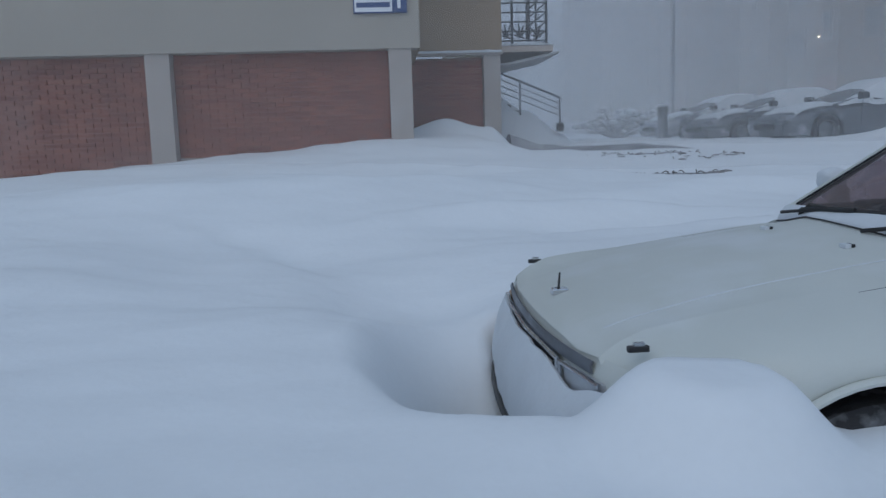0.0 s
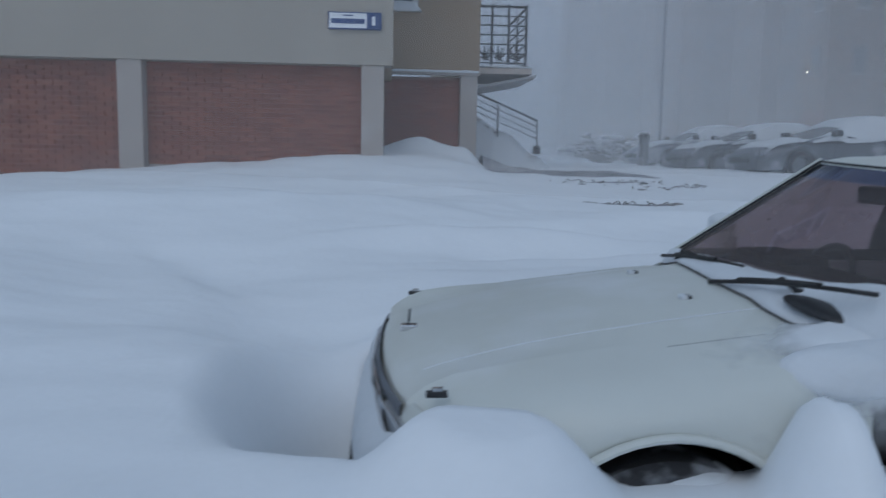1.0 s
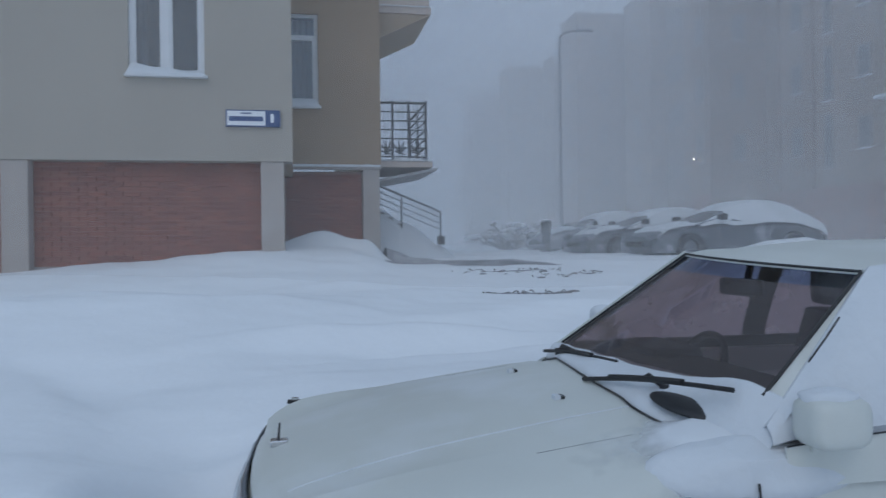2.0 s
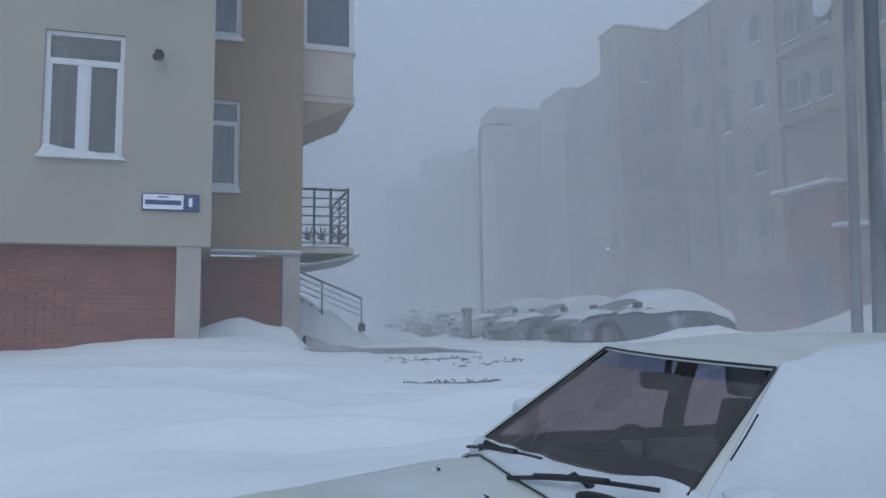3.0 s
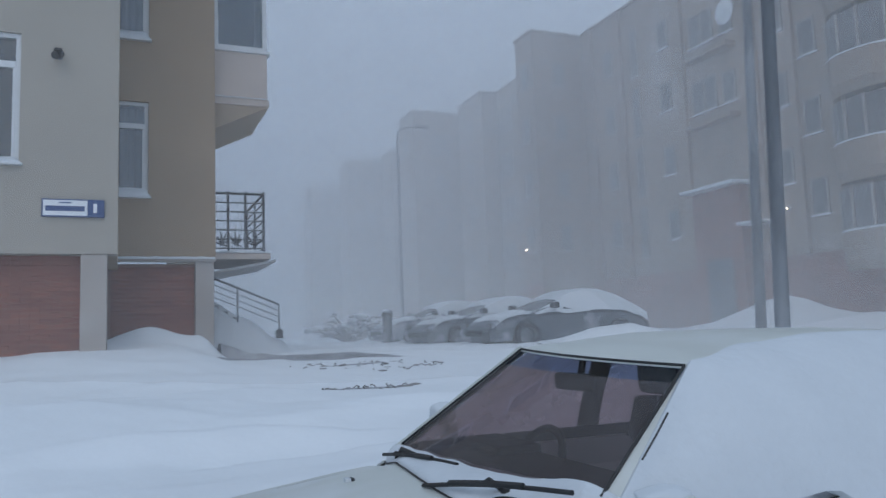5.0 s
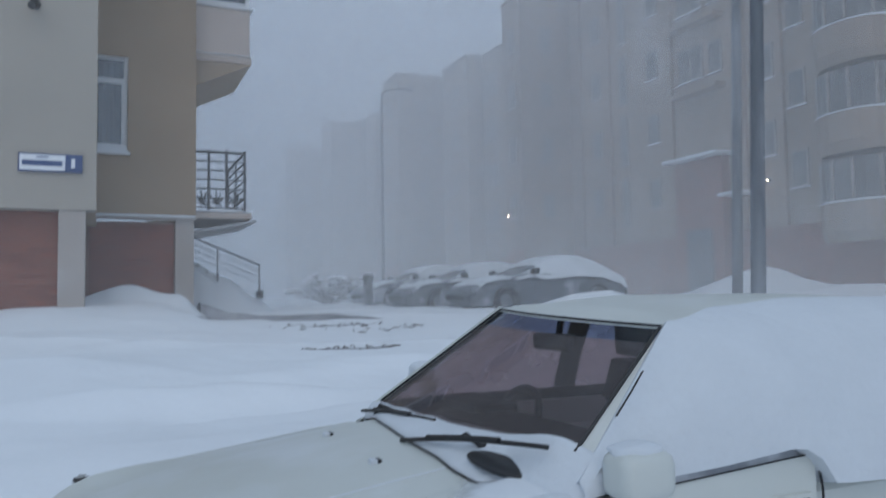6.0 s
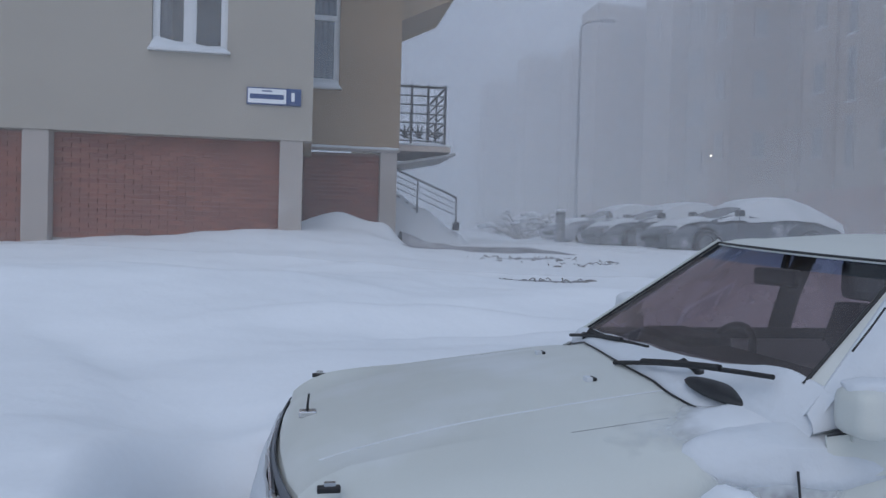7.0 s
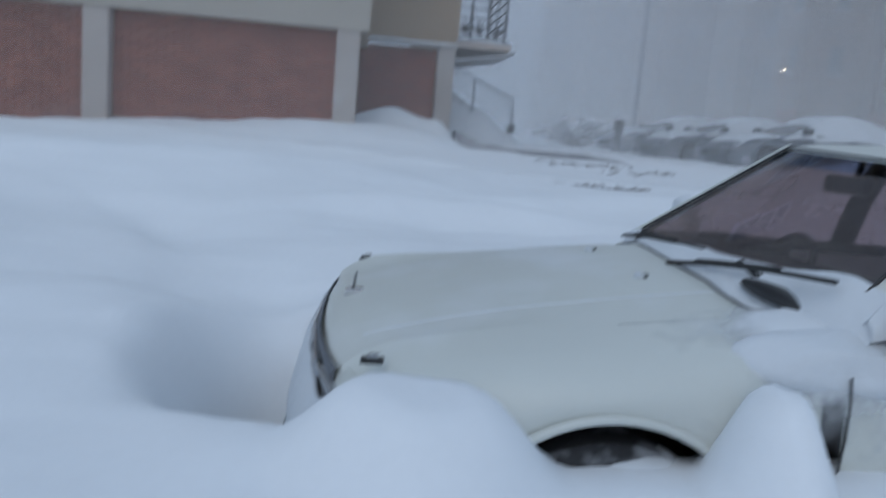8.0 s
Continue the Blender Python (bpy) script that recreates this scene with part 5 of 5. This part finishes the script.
def house_section(x, y0, y1, z1, mat, columns, south, label):
    """A block of the house that faces west: columns are (y, window, lowest sill), south the places of windows on its south end."""
    b = thing("apartment_building", (x, (y0 + y1) / 2, 1.5), label, "building", "stepped apartment house")
    part("wall", boxes(((x, y0, 0.5), (x + 14, y1, z1))), mat, b)
    part("roof", boxes(((x - 0.10, y0 - 0.08, z1), (x + 14.1, y1 + 0.08, z1 + 0.16))), FACADE_B, b, bevel=0.05)
    part("plinth", boxes(((x - 0.02, y0, 0.5), (x, y1, 4.0))), FAR_BRICK, b)
    for y, kind, z in columns:
        while z + 1.7 < z1:
            hang_window(b, kind, x - 0.02, y, z)
            z += 2.85
    for xx, kind, z in south:
        while z + 1.7 < z1:
            hang_window(b, kind, xx, y0 - 0.02, z, 90)
            z += 2.85
    return b


def loggia(parent, x, y, z, w, mat):
    """A bowed balcony: parapet with a snowy brow, glazing between bars above it."""
    n = 8

    def ring(out, zz):
        return [(x - out * (1 - abs(2 * k / n - 1) ** 3.0), y - w / 2 + w * k / n, zz) for k in range(n + 1)]
    part("balcony_parapet", loft([ring(0.75, z - 0.35), ring(0.95, z), ring(1.0, z + 0.9)]), mat, parent)
    part("balcony_floor", loft([ring(0.75, z - 0.35), ring(0.0, z - 0.30)]), mat, parent)
    part("balcony_snow", loft([ring(1.005, z + 0.90), ring(1.02, z + 0.94), ring(0.9, z + 0.98), ring(0.0, z + 0.99)]), SNOW_CAP, parent, "snow along the parapet", smooth=True)
    part("balcony_glazing", loft([ring(0.85, z + 0.95), ring(0.85, z + 2.3)]), HAZED_PANE, parent)
    for k in range(1, n, 2):
        p = ring(0.88, z + 1.0)[k]
        part("balcony_bar", boxes(((p[0] - 0.03, p[1] - 0.04, z + 1.0), (p[0] + 0.03, p[1] + 0.04, z + 2.3))), FAR_FRAME, parent)


A = house_section(22.3, -14.0, 92.0, 16.9, FACADE,
                  [(14.4, NARROW, 5.4), (16.5, STAIR, 4.8), (12.0, PAIR, 10.4), (10.6, NARROW, 10.4), (8.15, NARROW, 6.6), (6.8, NARROW, 5.3), (18.6, NARROW, 5.5),
                   (25.0, NARROW, 5.6), (30.0, TRIPLE, 5.6), (-1.0, PAIR, 5.3), (-5.0, PAIR, 5.3), (44.0, PAIR, 5.6), (58.0, TRIPLE, 5.6)],
                  [], "beige five-storey apartment house dimmed by blowing snow")
part("parapet", boxes(((22.26, -14.0, 17.06), (22.6, 16.3, 17.5))), FACADE_B, A, bevel=0.04)
for yy, w in ((17.6, 0.5), (13.2, 0.35), (9.3, 0.5), (7.45, 0.3), (20.0, 0.5), (26.8, 0.6), (33.0, 0.5)):
    part("pilaster", boxes(((22.12, yy - w / 2, 4.0), (22.3, yy + w / 2, 16.9))), FACADE_B if w > 0.4 else FACADE, A, bevel=0.02)
for zz in (4.45, 7.3, 10.15, 13.0):
    loggia(A, 22.3, 4.5, zz - 0.9, 2.9, FACADE)
    loggia(A, 22.3, -9.0, zz - 0.9, 2.9, FACADE)
for zz in (9.9, 12.75):
    part("balcony_ledge", boxes(((21.75, 10.1, zz - 0.2), (22.3, 12.7, zz))), FACADE_B, A, bevel=0.04)
part("entrance_wall", boxes(((21.9, 10.1, 1.0), (22.3, 12.75, 7.0))), FAR_BRICK, A, "dark red brick entrance")
part("entrance_door", boxes(((21.86, 10.7, 1.2), (21.9, 12.1, 4.2))), FAR_GLASS, A)
part("entrance_roof", boxes(((21.4, 9.9, 7.0), (22.3, 12.95, 7.14))), SNOW_CAP, A, "snow-covered entrance canopy", bevel=0.05)
part("canopy", boxes(((21.3, 8.7, 5.3), (22.3, 9.8, 5.42))), SNOW_CAP, A, "small canopy heaped with snow", bevel=0.06)
dish = part("satellite_dish", loft([[(22.0 - 0.14 * (1 - (k / 6) ** 2), 10.3 + 0.5 * k / 6 * math.cos(a), 13.95 + 0.5 * k / 6 * math.sin(a)) for a in [q / 24 * math.tau for q in range(24)]] for k in range(0, 7)], True), UPVC, A, "round white satellite dish", smooth=True)
part("dish_arm", rod(bmesh.new(), (22.0, 10.3, 13.95), (22.35, 10.3, 13.8), 0.04), STEEL, A)
chimney = part("chimney", boxes(((23.4, 21.2, 16.9), (24.3, 22.0, 17.75))), CONCRETE, A, bevel=0.05)
part("chimney_cap", boxes(((23.3, 21.1, 17.75), (24.4, 22.1, 17.85))), CONCRETE, chimney, bevel=0.03)


def stair_tower(x, y0, y1, mat, label, kind=NARROW):
    return house_section(x, y0, y1, 16.9, mat, [((y0 + y1) / 2, kind, 5.6)], [((x + 22.3) / 2, kind, 5.6)] if x < 21 else [], label)


stair_tower(19.35, 20.9, 22.7, FACADE_B, "ochre stair tower of the apartment house in the haze")
stair_tower(21.2, 30.8, 34.5, FACADE, "beige jutting part of the apartment house in the haze")
stair_tower(18.5, 36.0, 39.0, FACADE_B, "ochre stair tower deep in the blowing snow")
stair_tower(20.8, 47.2, 50.0, FACADE_B, "jutting ochre bay deep in the blowing snow")
stair_tower(18.2, 51.4, 54.5, FACADE, "beige stair tower hardly visible in the blowing snow")
stair_tower(17.7, 63.6, 67.0, FACADE_B, "pale shape of a stair tower in the blizzard")


def bulb(x, y, z, label):
    l = thing("wall_light", (x, y, z), label, "lamp")
    bm = bmesh.new()
    bmesh.ops.create_uvsphere(bm, u_segments=12, v_segments=8, radius=0.024)
    bmesh.ops.translate(bm, verts=bm.verts[:], vec=(x - 0.12, y, z))
    part("bulb", bm, WARM, l)
    part("mount", boxes(((x - 0.08, y - 0.05, z - 0.05), (x + 0.02, y + 0.05, z + 0.05))), STEEL, l)


bulb(19.31, 22.2, 5.78, "small lit lamp at an entrance of the far house")
bulb(22.26, 8.15, 5.72, "small lit lamp beside the brick entrance")


# ---- dry stalks sticking out of the snow ----
def stalks(cx, cy, rx, ry, count, seed, label):
    rnd = random.Random(seed)
    bm = bmesh.new()
    for _ in range(count):
        a, q = rnd.random() * math.tau, rnd.random() ** 0.6
        x, y = cx + rx * q * math.cos(a), cy + ry * q * math.sin(a)
        z = snow_height(x, y)
        h, lean, way = 0.006 + 0.03 * rnd.random() ** 2, 0.03 + 0.09 * rnd.random(), rnd.random() * math.tau
        p = Vector((x, y, z - 0.03))
        pts = [p]
        for k in range(1, 4):
            pts.append(Vector((x + lean * k / 3 * math.cos(way), y + lean * k / 3 * math.sin(way) * 0.5, z - 0.03 + (h + 0.03) * math.sin(k / 3 * 2.2))))
        for u, v in zip(pts, pts[1:]):
            rod(bm, u, v, 0.008, 0.005, 5)
        if rnd.random() < 0.3:
            r = 0.02 + 0.025 * rnd.random()
            bmesh.ops.create_icosphere(bm, subdivisions=1, radius=1, matrix=Matrix.Translation((x, y, z)) @ pose(0, 0, 0, 0, 0, rnd.random() * 180) @ Matrix.Diagonal((r * 1.8, r, r * 0.45, 1)))
    return tagged(part("dry_stalks", bm, TWIG), label, "dry grass", kind="stuff")


stalks(3.2, -2.1, 1.15, 0.75, 60, 4, "dry brown stalks and frozen clods poking out of the snow")
stalks(2.4, -4.5, 0.68, 0.10, 36, 5, "row of dry stalks half covered by drifting snow")


# ---- wind-blown snow in the air ----
def blowing_snow():
    way = Vector((0.33, 0.944, 0)).normalized()
    across = Vector((way.y, -way.x, 0))
    eye = Vector((-0.1, -12.4, 0))
    ranges = [9.0] + [15 + 3.5 * k for k in range(13)] + [64, 72, 82, 95, 115]
    for k, r in enumerate(ranges):
        gap = (4.0 if k == 0 else ranges[k + 1] - r) if k + 1 < len(ranges) else 30
        m = veil_material("blowing_snow", 1 - math.exp(-0.029 * gap))
        c = eye + way * r
        w = r * 1.6 + 30
        bm = bmesh.new()
        vs = [bm.verts.new(c + across * (s * w) + Vector((0, 0, z))) for s, z in ((-1, -2), (1, -2), (1, 90), (-1, 90))]
        bm.faces.new(vs)
        ob = part("blowing_snow", bm, m)
        tagged(ob, "fine snow whirling in the wind", "snow", kind="stuff")


blowing_snow()


# ---- brickwork of the ground floor ----
def brickwork():
    wall = tagged(part("wall_garage", boxes(((-14, 0.292, 0.5), (-0.14, 0.55, 3.056))), MORTAR), "red brick ground-floor wall between plastered pillars", "wall", kind="structure")
    back = tagged(part("wall_garage_recess", boxes(((-0.5, 2.742, 0.5), (1.395, 2.93, 3.16))), MORTAR), "red brick wall in the recess", "wall", kind="structure")
    tagged(part("plinth", boxes(((-3.896, 0.262, 0.5), (-0.504, 0.2915, 1.43))), PILLAR), "low plastered plinth under the brickwork", "plinth", kind="structure")
    rnd = random.Random(8)
    lx, lz, j = 0.25, 0.066, 0.011
    shapes = []
    for k in range(4):
        bm = boxes(((-lx / 2, -0.014, -lz / 2), (lx / 2, 0.012, lz / 2)))
        for v in bm.verts:
            v.co += Vector((rnd.uniform(-1, 1) * 0.002, rnd.uniform(-1, 1) * 0.003, rnd.uniform(-1, 1) * 0.002))
        shapes.append(mesh_of(bm, "brick", BRICK))
    half = mesh_of(boxes(((-0.06, -0.014, -lz / 2), (0.06, 0.012, lz / 2))), "brick", BRICK)

    def courses(x0, x1, z0, z1):
        z, odd = z0 + lz / 2, False
        while z + lz / 2 <= z1:
            x = x0 - (0.13 if odd else 0.0)
            while x < x1 - 0.02:
                a, b = max(x0, x), min(x1, x + lx)
                if b - a > 0.05:
                    yield (a + b) / 2, z, b - a
                x += lx + j
            z += lz + j
            odd = not odd

    for p, x0, x1, z0, z1, y in ((wall, -3.897, -0.503, 1.44, 3.05, 0.282), (back, -0.12, 1.325, 1.5, 3.15, 2.732)):
        for x, z, w in courses(x0, x1, z0, z1):
            me = half if w < 0.2 else rnd.choice(shapes)
            o = new("brick", me)
            o.parent = p
            o.location = (x, y + rnd.uniform(-0.003, 0.003), z)
    for name, x0, x1, z0, z1, y, p in (("brick_field", -7.68, -4.283, 0.8, 3.05, 0.28, wall), ("brick_field", -13.9, -8.07, 0.8, 3.05, 0.28, wall)  ):
        verts, faces = [], []
        for x, z, w in courses(x0, x1, z0, z1):
            n, yy = len(verts), y + rnd.uniform(-0.003, 0.003)
            verts += [(x + a * w / 2, yy + b, z + c * lz / 2) for b in (-0.012, 0.014) for a, c in ((-1, -1), (1, -1), (1, 1), (-1, 1))]
            faces += [tuple(n + i for i in f) for f in ((0, 1, 2, 3), (0, 4, 5, 1), (1, 5, 6, 2), (2, 6, 7, 3), (3, 7, 4, 0))]
        me = bpy.data.meshes.new(name)
        me.from_pydata(verts, [], faces)
        me.materials.append(BRICK)
        o = new(name, me)
        o.parent = p
        tagged(o, kind="stuff")


brickwork()
